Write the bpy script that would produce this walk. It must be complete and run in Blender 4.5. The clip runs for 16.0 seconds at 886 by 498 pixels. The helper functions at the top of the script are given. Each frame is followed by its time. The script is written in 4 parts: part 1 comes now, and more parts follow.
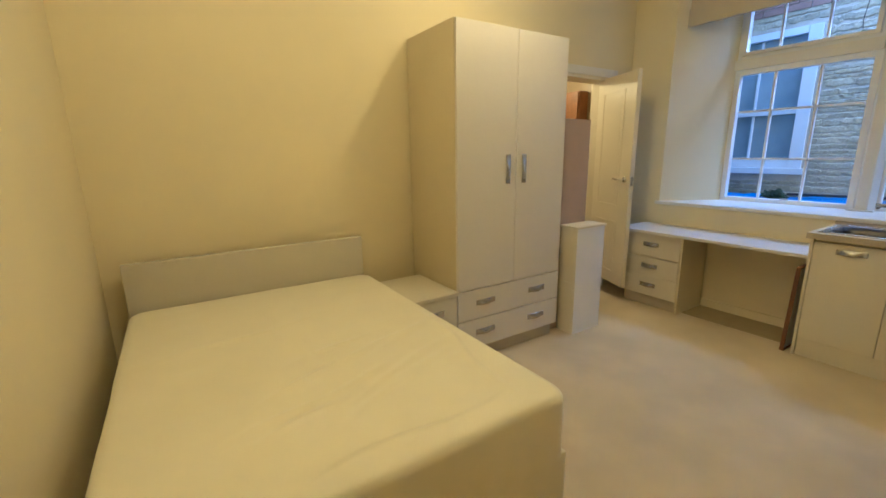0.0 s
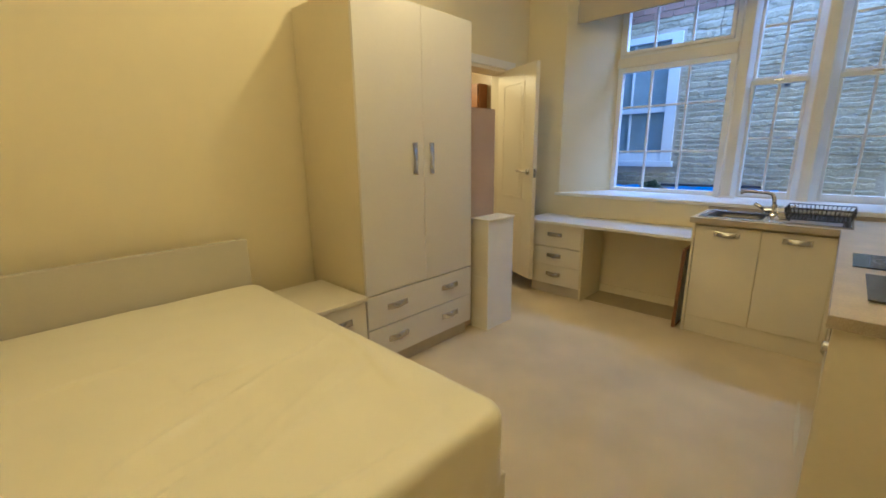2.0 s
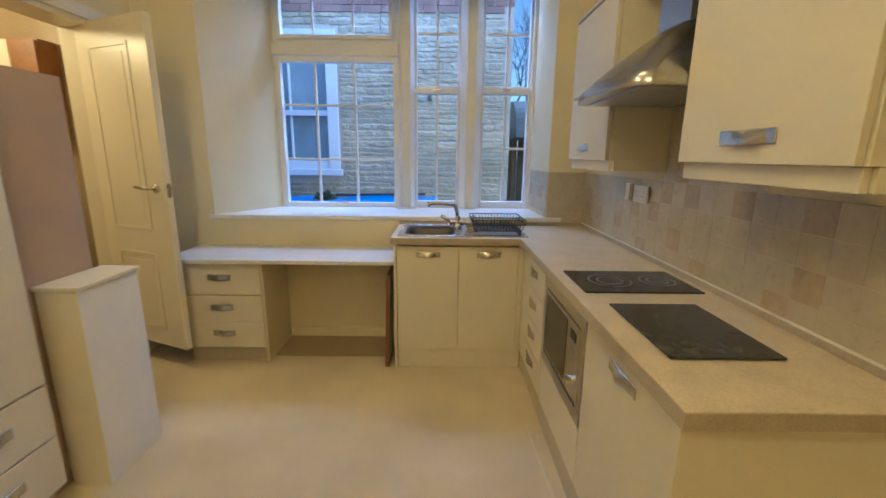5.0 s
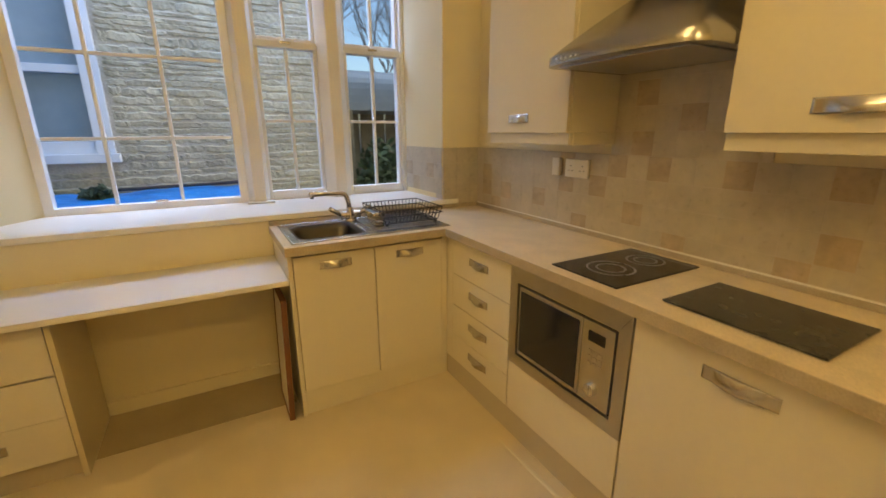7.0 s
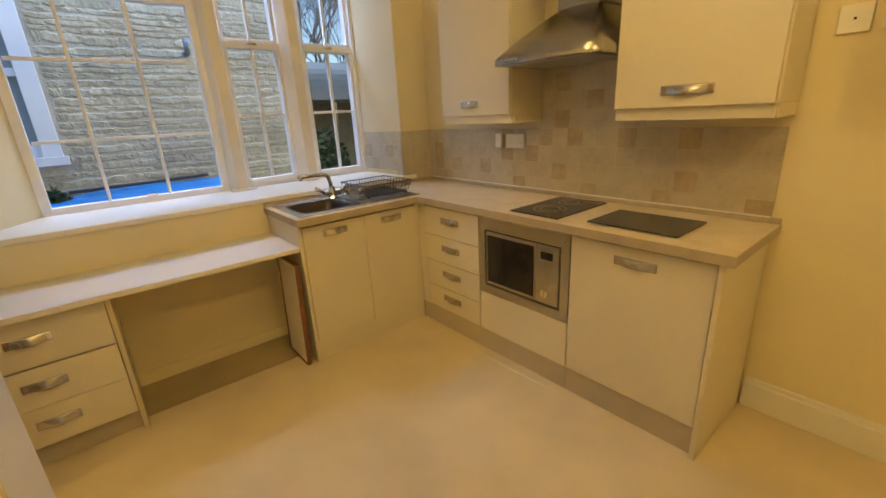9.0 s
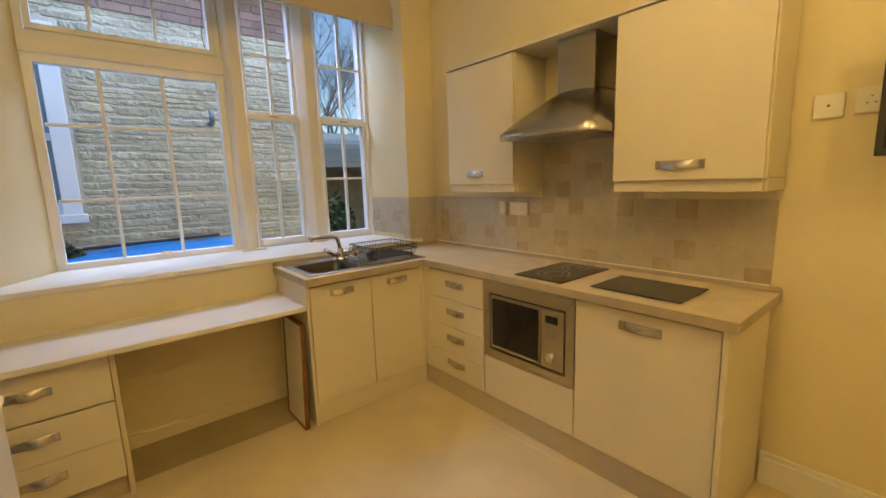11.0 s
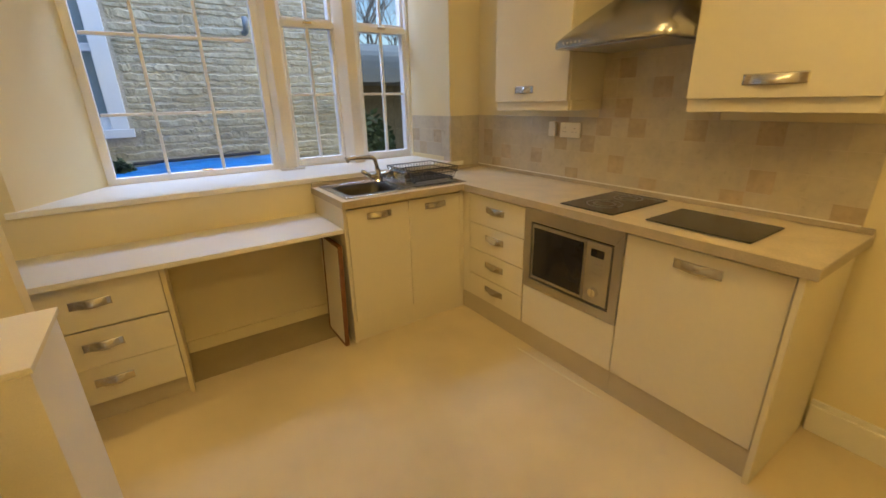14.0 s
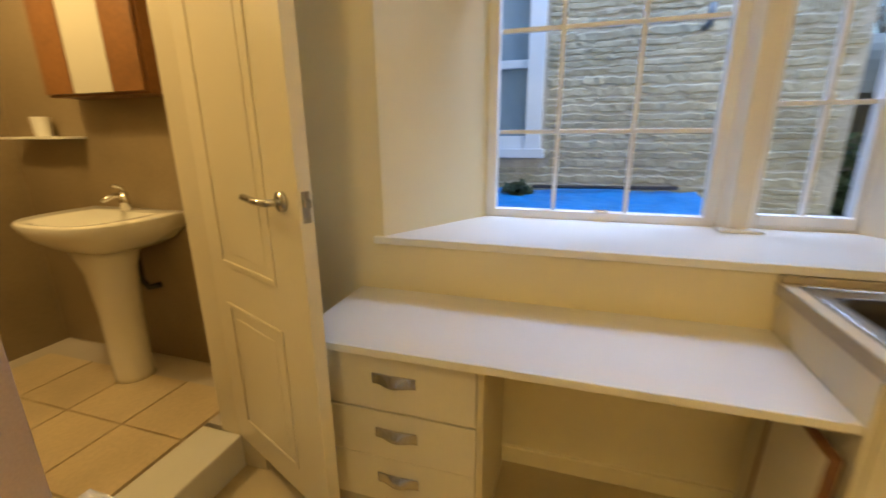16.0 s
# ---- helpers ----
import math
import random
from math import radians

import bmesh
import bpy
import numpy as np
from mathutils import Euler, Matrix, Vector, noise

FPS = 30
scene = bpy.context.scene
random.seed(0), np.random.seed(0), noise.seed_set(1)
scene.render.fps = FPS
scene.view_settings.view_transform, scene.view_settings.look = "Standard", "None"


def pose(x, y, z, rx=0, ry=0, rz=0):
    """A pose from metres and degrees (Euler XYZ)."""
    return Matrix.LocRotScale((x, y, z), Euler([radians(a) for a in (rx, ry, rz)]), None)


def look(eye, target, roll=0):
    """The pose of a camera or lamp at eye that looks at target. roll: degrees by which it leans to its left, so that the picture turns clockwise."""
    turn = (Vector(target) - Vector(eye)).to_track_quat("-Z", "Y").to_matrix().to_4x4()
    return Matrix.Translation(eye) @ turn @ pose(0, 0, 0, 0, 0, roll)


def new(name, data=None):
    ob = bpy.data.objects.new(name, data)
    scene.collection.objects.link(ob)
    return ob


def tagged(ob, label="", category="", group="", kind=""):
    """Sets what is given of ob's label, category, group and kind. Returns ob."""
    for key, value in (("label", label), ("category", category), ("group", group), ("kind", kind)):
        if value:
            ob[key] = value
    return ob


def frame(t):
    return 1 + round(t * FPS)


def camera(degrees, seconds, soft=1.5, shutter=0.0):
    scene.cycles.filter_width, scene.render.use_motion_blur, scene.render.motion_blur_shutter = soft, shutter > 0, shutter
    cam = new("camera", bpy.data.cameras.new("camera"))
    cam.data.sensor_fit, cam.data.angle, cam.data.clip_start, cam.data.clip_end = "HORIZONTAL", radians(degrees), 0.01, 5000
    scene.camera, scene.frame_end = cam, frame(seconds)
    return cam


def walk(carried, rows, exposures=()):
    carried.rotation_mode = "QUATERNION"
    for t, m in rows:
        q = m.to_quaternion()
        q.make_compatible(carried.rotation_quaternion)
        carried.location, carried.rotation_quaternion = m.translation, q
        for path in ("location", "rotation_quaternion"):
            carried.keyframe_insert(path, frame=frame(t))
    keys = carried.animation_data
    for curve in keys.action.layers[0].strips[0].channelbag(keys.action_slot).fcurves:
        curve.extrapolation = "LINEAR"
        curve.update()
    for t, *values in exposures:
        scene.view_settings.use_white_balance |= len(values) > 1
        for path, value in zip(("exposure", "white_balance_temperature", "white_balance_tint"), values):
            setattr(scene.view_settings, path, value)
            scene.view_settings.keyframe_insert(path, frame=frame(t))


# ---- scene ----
cam = camera(93.4, 16.0, soft=1.6, shutter=0.3)
PATH = [
    (0, (0.384, 0.376, 1.415), (1.431, 2.021, 0.97), -0.9),
    (0.5, (0.406, 0.353, 1.424), (1.481, 1.981, 0.984), -0.9),
    (1, (0.41, 0.397, 1.404), (1.569, 1.967, 0.963), -1.0),
    (1.5, (0.401, 0.502, 1.396), (1.679, 1.97, 0.935), -0.6),
    (2, (0.503, 0.595, 1.357), (1.906, 1.943, 0.898), -0.7),
    (2.5, (0.663, 0.684, 1.354), (2.198, 1.891, 0.921), -0.4),
    (3, (0.771, 0.826, 1.343), (2.473, 1.791, 0.927), -0.9),
    (3.5, (0.84, 0.961, 1.367), (2.668, 1.651, 0.94), -1.3),
    (4, (0.944, 1.06, 1.346), (2.846, 1.499, 0.909), -1.0),
    (4.5, (1.143, 1.036, 1.353), (3.084, 1.243, 0.917), -0.1),
    (6.8, (2.019, 1.498, 1.366), (3.77, 0.681, 0.848), 0.1),
    (7, (2.025, 1.593, 1.355), (3.713, 0.668, 0.814), -0.2),
    (7.5, (1.965, 1.852, 1.363), (3.471, 0.684, 0.756), -0.8),
    (8, (1.847, 1.955, 1.363), (3.322, 0.765, 0.725), -0.9),
    (8.5, (1.763, 2.028, 1.37), (3.247, 0.867, 0.7), -2.7),
    (9, (1.728, 2.125, 1.372), (3.201, 0.922, 0.753), -3.0),
    (9.5, (1.706, 2.161, 1.373), (3.202, 0.919, 0.907), -2.7),
    (9.7, (1.699, 2.169, 1.375), (3.207, 0.913, 0.99), -2.5),
    (11.8, (1.713, 2.176, 1.37), (3.244, 0.93, 1.05), -1.4),
    (12, (1.713, 2.172, 1.37), (3.239, 0.936, 0.989), -1.4),
    (12.5, (1.712, 2.158, 1.382), (3.22, 0.955, 0.855), -1.5),
    (13, (1.71, 2.155, 1.368), (3.206, 0.98, 0.751), -1.6),
    (13.5, (1.716, 2.157, 1.374), (3.222, 1.023, 0.708), -1.5),
    (14, (1.789, 2.112, 1.364), (3.358, 1.069, 0.694), -1.3),
    (14.5, (1.998, 1.965, 1.355), (3.682, 1.095, 0.716), -0.8),
    (15, (2.244, 1.884, 1.329), (4.064, 1.301, 0.742), -0.4),
    (15.5, (2.602, 1.92, 1.374), (4.522, 1.79, 0.829), -0.4),
    (15.7, (2.713, 1.955, 1.37), (4.631, 2.067, 0.814), -0.2),
    (16, (2.917, 1.988, 1.329), (4.755, 2.561, 0.788), -0.5),
]
SKY, SKYLIGHT, LAMP_A, LAMP_C, LAMP_B, LAMPCOL, BATH = 0.15, 80, 12.5, 4, 13.5, (1.0, 0.70, 0.27), 23
EXPOSURES = [(0.0, 0.74, 4750, 11), (3.0, 0.78, 4750, 11), (4.7, 0.85, 4800, 12), (7.0, 0.87, 6700, 14), (14.5, 0.88, 6500, 12), (16.0, 0.88, 6250, 13)]
walk(cam, [(t, look(eye, target, roll)) for t, eye, target, roll in PATH], EXPOSURES)

# ---- world and lights ----
world = bpy.data.worlds.new("sky_world")
scene.world = world
world.use_nodes = True
_nt = world.node_tree
_bg = _nt.nodes["Background"]
_sky = _nt.nodes.new("ShaderNodeTexSky")
_sky.sky_type = "NISHITA"
_sky.sun_disc = False
_sky.sun_elevation, _sky.sun_rotation = radians(14), radians(200)
_sky.air_density, _sky.dust_density, _sky.ozone_density = 1.0, 1.2, 3.0
_nt.links.new(_sky.outputs[0], _bg.inputs[0])
_bg.inputs[1].default_value = SKY

sun = new("sun", bpy.data.lights.new("sun", "SUN"))
sun.data.energy, sun.data.angle, sun.data.color = 1.0, radians(40), (0.60, 0.78, 1.0)
sun.matrix_world = look((7.0, -1.2, 6.5), (4.6, 1.3, 1.0))

# skylight over the passage, standing in for the open sky above the window
skylight = new("skylight", bpy.data.lights.new("skylight", "AREA"))
skylight.data.shape, skylight.data.size, skylight.data.size_y = "RECTANGLE", 2.6, 1.1
skylight.data.energy, skylight.data.color = SKYLIGHT, (0.46, 0.62, 1.0)
skylight.matrix_world = look((5.75, 1.35, 3.78), (3.3, 1.45, 0.9))

CEIL = 2.82
NW, SW, EW, WW = 3.10, 0.03, 4.385, 0.0
BE = 4.45


def lamp(x, y, z, watts, colour, size):
    ob = new("unseen_lamp_glow", bpy.data.lights.new("unseen_lamp_glow", "POINT"))
    ob.data.energy, ob.data.color, ob.data.shadow_soft_size = watts, colour, size
    ob.location = (x, y, z)
    return ob


lamp(2.20, 2.08, 2.70, LAMP_A, LAMPCOL, 0.025)
lamp(2.38, 1.18, 2.70, LAMP_C, LAMPCOL, 0.025)
lamp(0.86, 1.48, 2.68, LAMP_B, LAMPCOL, 0.025)
# unseen lamp added below the bathroom ceiling to brighten that room
lamp(3.6, 4.05, 2.25, BATH, LAMPCOL, 0.10)


# ---- materials ----
def mat(name, base, rough=0.5, metal=0.0, fine=(300, 0.03), broad=(2.0, 0.05), bump=0.0, bump_scale=None, rand=0.0, coat=0.0, rough_var=0.08, spec=0.5, sheen=0.0):
    """A surface with grain and broad variation at real size."""
    m = bpy.data.materials.new(name)
    m.use_nodes = True
    nt = m.node_tree
    b = nt.nodes["Principled BSDF"]
    co = nt.nodes.new("ShaderNodeTexCoord")
    geo = nt.nodes.new("ShaderNodeNewGeometry")

    def noise_of(scale, detail):
        n = nt.nodes.new("ShaderNodeTexNoise")
        n.inputs["Scale"].default_value, n.inputs["Detail"].default_value = scale, detail
        nt.links.new(geo.outputs["Position"], n.inputs["Vector"])
        return n.outputs["Fac"]

    def scaled(socket, amount):
        n = nt.nodes.new("ShaderNodeMapRange")
        n.inputs["From Min"].default_value, n.inputs["From Max"].default_value = 0.3, 0.7
        n.inputs["To Min"].default_value, n.inputs["To Max"].default_value = 1 - amount, 1 + amount
        nt.links.new(socket, n.inputs["Value"])
        return n.outputs["Result"]

    def times(a, c):
        n = nt.nodes.new("ShaderNodeMath")
        n.operation = "MULTIPLY"
        nt.links.new(a, n.inputs[0])
        nt.links.new(c, n.inputs[1])
        return n.outputs[0]

    f, g = noise_of(fine[0], 4), noise_of(broad[0], 5)
    value = times(scaled(f, fine[1]), scaled(g, broad[1]))
    if rand:
        info = nt.nodes.new("ShaderNodeObjectInfo")
        r = nt.nodes.new("ShaderNodeMapRange")
        r.inputs["To Min"].default_value, r.inputs["To Max"].default_value = 1 - rand, 1 + rand
        nt.links.new(info.outputs["Random"], r.inputs["Value"])
        value = times(value, r.outputs["Result"])
        ri = nt.nodes.new("ShaderNodeMapRange")
        ri.inputs["To Min"].default_value, ri.inputs["To Max"].default_value = 1 - rand, 1 + rand
        nt.links.new(geo.outputs["Random Per Island"], ri.inputs["Value"])
        value = times(value, ri.outputs["Result"])
    vm = nt.nodes.new("ShaderNodeVectorMath")
    vm.operation = "SCALE"
    vm.inputs[0].default_value = base
    nt.links.new(value, vm.inputs["Scale"])
    nt.links.new(vm.outputs[0], b.inputs["Base Color"])
    ro = nt.nodes.new("ShaderNodeMapRange")
    ro.inputs["To Min"].default_value, ro.inputs["To Max"].default_value = max(rough - rough_var, 0.02), min(rough + rough_var, 1)
    nt.links.new(noise_of(broad[0] * 4, 3), ro.inputs["Value"])
    nt.links.new(ro.outputs["Result"], b.inputs["Roughness"])
    b.inputs["Metallic"].default_value = metal
    b.inputs["Specular IOR Level"].default_value = spec
    b.inputs["Coat Weight"].default_value = coat
    b.inputs["Sheen Weight"].default_value = sheen
    if bump:
        bn = nt.nodes.new("ShaderNodeBump")
        bn.inputs["Strength"].default_value = 1.0
        bn.inputs["Distance"].default_value = bump
        nt.links.new(noise_of(bump_scale or fine[0], 4), bn.inputs["Height"])
        nt.links.new(bn.outputs[0], b.inputs["Normal"])
    return m


M_WALL = mat("cream_wall_paint", (0.74, 0.655, 0.42), 0.62, fine=(220, 0.012), broad=(1.6, 0.03), bump=0.0006, bump_scale=90)
M_CEIL = mat("ceiling_paint", (0.80, 0.77, 0.68), 0.8, fine=(200, 0.01), broad=(1.2, 0.02), bump=0.0005, bump_scale=60)
M_FLOOR = mat("beige_carpet", (0.66, 0.55, 0.345), 0.93, fine=(420, 0.09), broad=(2.4, 0.10), bump=0.004, bump_scale=330, sheen=0.15, spec=0.2)
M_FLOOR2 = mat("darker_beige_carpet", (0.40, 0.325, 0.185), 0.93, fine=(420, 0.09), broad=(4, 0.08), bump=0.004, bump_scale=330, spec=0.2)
M_UNIT = mat("cream_laminate", (0.69, 0.635, 0.495), 0.38, fine=(60, 0.01), broad=(1.5, 0.02), bump=0.0002, bump_scale=200)
M_ROBE = mat("pale_grey_laminate", (0.68, 0.64, 0.58), 0.36, fine=(60, 0.01), broad=(1.5, 0.02), bump=0.0002, bump_scale=200)
M_CARC = mat("cream_melamine", (0.64, 0.565, 0.37), 0.45, fine=(60, 0.01), broad=(1.8, 0.03))
M_GAP = mat("dark_gap", (0.06, 0.045, 0.03), 0.8)
M_PLINTH = mat("grey_beige_plinth", (0.48, 0.42, 0.31), 0.5, broad=(3, 0.06))
M_TOP = mat("speckled_beige_worktop", (0.68, 0.575, 0.39), 0.33, fine=(180, 0.10), broad=(9, 0.08))
M_EDGE = mat("grey_beige_worktop_edge", (0.42, 0.36, 0.265), 0.4, fine=(200, 0.12), broad=(12, 0.10))
M_DESK = mat("white_desk_laminate", (0.76, 0.73, 0.66), 0.4, broad=(2, 0.02))
M_HOOD = mat("bright_brushed_steel", (0.42, 0.41, 0.39), 0.24, 1.0, fine=(60, 0.01), broad=(2, 0.02), rough_var=0.02)
M_BOARD = mat("dark_mottled_glass", (0.055, 0.055, 0.045), 0.22, fine=(28, 0.45), broad=(9, 0.4), rough_var=0.06)
M_STEEL = mat("brushed_steel", (0.50, 0.485, 0.46), 0.36, 1.0, fine=(60, 0.01), broad=(2, 0.02), rough_var=0.02)
# steel darkened for the sink bowl: its inner shade is put into the colour
M_BOWL = mat("shaded_steel", (0.10, 0.095, 0.09), 0.33, 1.0, fine=(60, 0.01), broad=(2, 0.03), rough_var=0.02)
M_CHROME = mat("polished_chrome", (0.75, 0.74, 0.72), 0.14, 1.0, broad=(8, 0.03), rough_var=0.04)
M_NICKEL = mat("satin_nickel", (0.62, 0.60, 0.56), 0.24, 1.0, broad=(8, 0.05), rough_var=0.06)
M_BLACK = mat("black_glass", (0.016, 0.016, 0.018), 0.10, broad=(6, 0.1), rough_var=0.05)
M_RING = mat("grey_ring_print", (0.20, 0.19, 0.18), 0.3)
M_DARKPL = mat("dark_plastic", (0.03, 0.03, 0.03), 0.4)
M_SHEET = mat("cream_satin_sheet", (0.82, 0.765, 0.575), 0.33, fine=(500, 0.02), broad=(3, 0.03), bump=0.0006, bump_scale=500, sheen=0.3)
M_HEAD = mat("grey_cream_headboard", (0.52, 0.485, 0.39), 0.6, fine=(300, 0.03), broad=(3, 0.03))
M_WHITE = mat("white_gloss_paint", (0.78, 0.76, 0.70), 0.34, fine=(80, 0.01), broad=(3, 0.03), bump=0.0004, bump_scale=40)
M_SASH = mat("white_sash_paint", (0.79, 0.80, 0.80), 0.36, fine=(90, 0.02), broad=(4, 0.03), bump=0.0005, bump_scale=50)
M_MULL = mat("cream_mullion_paint", (0.77, 0.74, 0.66), 0.5, fine=(90, 0.02), broad=(4, 0.04), bump=0.001, bump_scale=30)
M_DOOR = mat("cream_door_gloss", (0.74, 0.67, 0.50), 0.35, fine=(120, 0.01), broad=(2, 0.02), bump=0.0003, bump_scale=50)
M_PLASTIC = mat("white_plastic", (0.80, 0.78, 0.72), 0.35)
M_RED = mat("red_mark", (0.5, 0.05, 0.03), 0.4)
M_CARTON = mat("white_carton", (0.80, 0.79, 0.77), 0.55, fine=(150, 0.01), broad=(4, 0.03))
M_CARTON2 = mat("cream_white_panel", (0.76, 0.70, 0.55), 0.5, broad=(4, 0.04))
M_PINK = mat("pinkish_hardboard", (0.43, 0.31, 0.21), 0.6, fine=(250, 0.05), broad=(3, 0.06))
M_WOOD = mat("orange_brown_wood", (0.21, 0.09, 0.025), 0.42, fine=(60, 0.12), broad=(6, 0.15))
M_WOOD2 = mat("dark_reddish_brown_wood", (0.19, 0.08, 0.03), 0.5, fine=(60, 0.12), broad=(6, 0.2))
M_CERAM = mat("white_ceramic", (0.80, 0.77, 0.68), 0.12, broad=(3, 0.02), rough_var=0.04)
M_BATHW = mat("brown_bath_wall_tile", (0.27, 0.205, 0.12), 0.35, fine=(60, 0.05), broad=(3, 0.12), rand=0.06)
M_BATHF = mat("tan_floor_tile", (0.62, 0.50, 0.31), 0.4, fine=(60, 0.06), broad=(4, 0.10), rand=0.03)
M_GROUT = mat("pale_grout", (0.56, 0.50, 0.42), 0.8, fine=(300, 0.06))
M_TILE = mat("mottled_cream_tile", (0.50, 0.448, 0.34), 0.30, fine=(40, 0.05), broad=(11, 0.08), bump=0.0005, bump_scale=40, rand=0.012)
M_TILE2 = mat("tan_tile", (0.44, 0.355, 0.235), 0.30, fine=(40, 0.08), broad=(14, 0.12), bump=0.0008, bump_scale=40, rand=0.05)
M_BLIND = mat("oatmeal_blind_fabric", (0.50, 0.45, 0.36), 0.85, fine=(500, 0.06), broad=(4, 0.05), bump=0.0008, bump_scale=500)
M_STONE = mat("weathered_sandstone", (0.41, 0.40, 0.305), 0.92, fine=(45, 0.16), broad=(2.2, 0.22), bump=0.014, bump_scale=16, rand=0.10)
M_MORTAR = mat("grey_mortar", (0.41, 0.40, 0.34), 0.95, fine=(80, 0.1), broad=(3, 0.2), bump=0.01, bump_scale=30)
M_BRICK = mat("dull_red_brick", (0.27, 0.185, 0.16), 0.9, fine=(80, 0.12), broad=(4, 0.15), bump=0.004, rand=0.15)
M_EXTW = mat("pale_blue_white_frame", (0.60, 0.68, 0.76), 0.5, broad=(4, 0.04))
# blue-grey base: the sky's reflection is put into the pane's colour
M_SKYGLASS = mat("sky_tinted_glass", (0.22, 0.30, 0.36), 0.08, broad=(2, 0.2), rough_var=0.02)
M_TARP = mat("blue_tarpaulin", (0.015, 0.22, 0.58), 0.38, fine=(60, 0.05), broad=(5, 0.15), bump=0.02, bump_scale=7)
M_GROUND = mat("damp_gravel_ground", (0.10, 0.095, 0.075), 0.95, fine=(60, 0.3), broad=(2, 0.25), bump=0.02, bump_scale=50)
M_LEAF = mat("dark_green_foliage", (0.05, 0.08, 0.035), 0.7, fine=(60, 0.25), broad=(4, 0.3), rand=0.3)
M_FENCE = mat("grey_green_fence_wood", (0.13, 0.125, 0.09), 0.9, fine=(50, 0.2), broad=(4, 0.2), rand=0.15)
M_BARK = mat("grey_bark", (0.20, 0.19, 0.18), 0.95, fine=(60, 0.2), broad=(5, 0.2))
M_POLY = mat("misty_polycarbonate", (0.13, 0.165, 0.19), 0.5, broad=(2, 0.15))

glass = bpy.data.materials.new("clear_window_glass")
glass.use_nodes = True
_g = glass.node_tree.nodes["Principled BSDF"]
_g.inputs["Transmission Weight"].default_value, _g.inputs["Roughness"].default_value, _g.inputs["IOR"].default_value = 1.0, 0.0, 1.05
_g.inputs["Base Color"].default_value = (0.97, 0.99, 1.0, 1)
M_GLASS = glass


# ---- building helpers ----
WORLD_AT = {}


def thing(name, at, label, category, group=""):
    ob = new(name)
    ob.empty_display_size = 0.1
    ob.location = at
    WORLD_AT[ob.name] = Vector(at)
    return tagged(ob, label, category, group)


def box(bm, x0, x1, y0, y1, z0, z1):
    xs, ys, zs = sorted((x0, x1)), sorted((y0, y1)), sorted((z0, z1))
    v = [bm.verts.new((x, y, z)) for z in zs for y in ys for x in xs]
    for f in ((0, 2, 3, 1), (4, 5, 7, 6), (0, 1, 5, 4), (2, 6, 7, 3), (0, 4, 6, 2), (1, 3, 7, 5)):
        bm.faces.new([v[i] for i in f])
    return v


def prism(bm, pts, z0, z1):
    lo, hi = [bm.verts.new((*p, z0)) for p in pts], [bm.verts.new((*p, z1)) for p in pts]
    n = len(pts)
    bm.faces.new(lo[::-1])
    bm.faces.new(hi)
    for i in range(n):
        bm.faces.new((lo[i], lo[(i + 1) % n], hi[(i + 1) % n], hi[i]))


def cyl(bm, a, b, r, r2=None, seg=16, cap=True):
    a, b = Vector(a), Vector(b)
    turn = (b - a).to_track_quat("Z", "Y").to_matrix()
    rings = []
    for c, rr in ((a, r), (b, r if r2 is None else r2)):
        rings.append([bm.verts.new(c + turn @ Vector((rr * math.cos(2 * math.pi * i / seg), rr * math.sin(2 * math.pi * i / seg), 0))) for i in range(seg)])
    for i in range(seg):
        bm.faces.new((rings[0][i], rings[0][(i + 1) % seg], rings[1][(i + 1) % seg], rings[1][i]))
    if cap:
        bm.faces.new(rings[0][::-1])
        bm.faces.new(rings[1])


def tube(bm, pts, r, seg=8):
    """A bent rod along points."""
    pts = [Vector(p) for p in pts]
    rings, up = [], None
    for i, p in enumerate(pts):
        d = (pts[min(i + 1, len(pts) - 1)] - pts[max(i - 1, 0)]).normalized()
        if up is None:
            up = d.orthogonal().normalized()
        up = (up - d * up.dot(d)).normalized()
        side = d.cross(up)
        rings.append([bm.verts.new(p + r * (math.cos(2 * math.pi * k / seg) * up + math.sin(2 * math.pi * k / seg) * side)) for k in range(seg)])
    for a, b in zip(rings, rings[1:]):
        for k in range(seg):
            bm.faces.new((a[k], a[(k + 1) % seg], b[(k + 1) % seg], b[k]))
    bm.faces.new(rings[0][::-1])
    bm.faces.new(rings[-1])


def part(name, bm, material, parent=None, label="", bevel=0.0, smooth=False, kind="", seg=2):
    """One mesh object; coordinates are the world's."""
    if bevel:
        bmesh.ops.bevel(bm, geom=bm.edges[:], offset=bevel, segments=seg, affect="EDGES", profile=0.6)
    bmesh.ops.recalc_face_normals(bm, faces=bm.faces[:])
    at = WORLD_AT.get(parent.name, Vector()) if parent else Vector()
    me = bpy.data.meshes.new(name)
    bmesh.ops.translate(bm, verts=bm.verts[:], vec=-at)
    bm.to_mesh(me)
    bm.free()
    me.materials.append(material)
    if smooth or bevel:
        for p in me.polygons:
            p.use_smooth = smooth
    ob = new(name, me)
    ob.parent = parent
    WORLD_AT[ob.name] = at.copy()
    return tagged(ob, label, kind=kind)


def boxpart(name, dims, material, parent=None, label="", bevel=0.002, kind=""):
    bm = bmesh.new()
    box(bm, *dims)
    return part(name, bm, material, parent, label, bevel, kind=kind)


def structure(name, bm, material, label, bevel=0.0):
    return part(name, bm, material, None, label, bevel, kind="structure")


_shared = {}


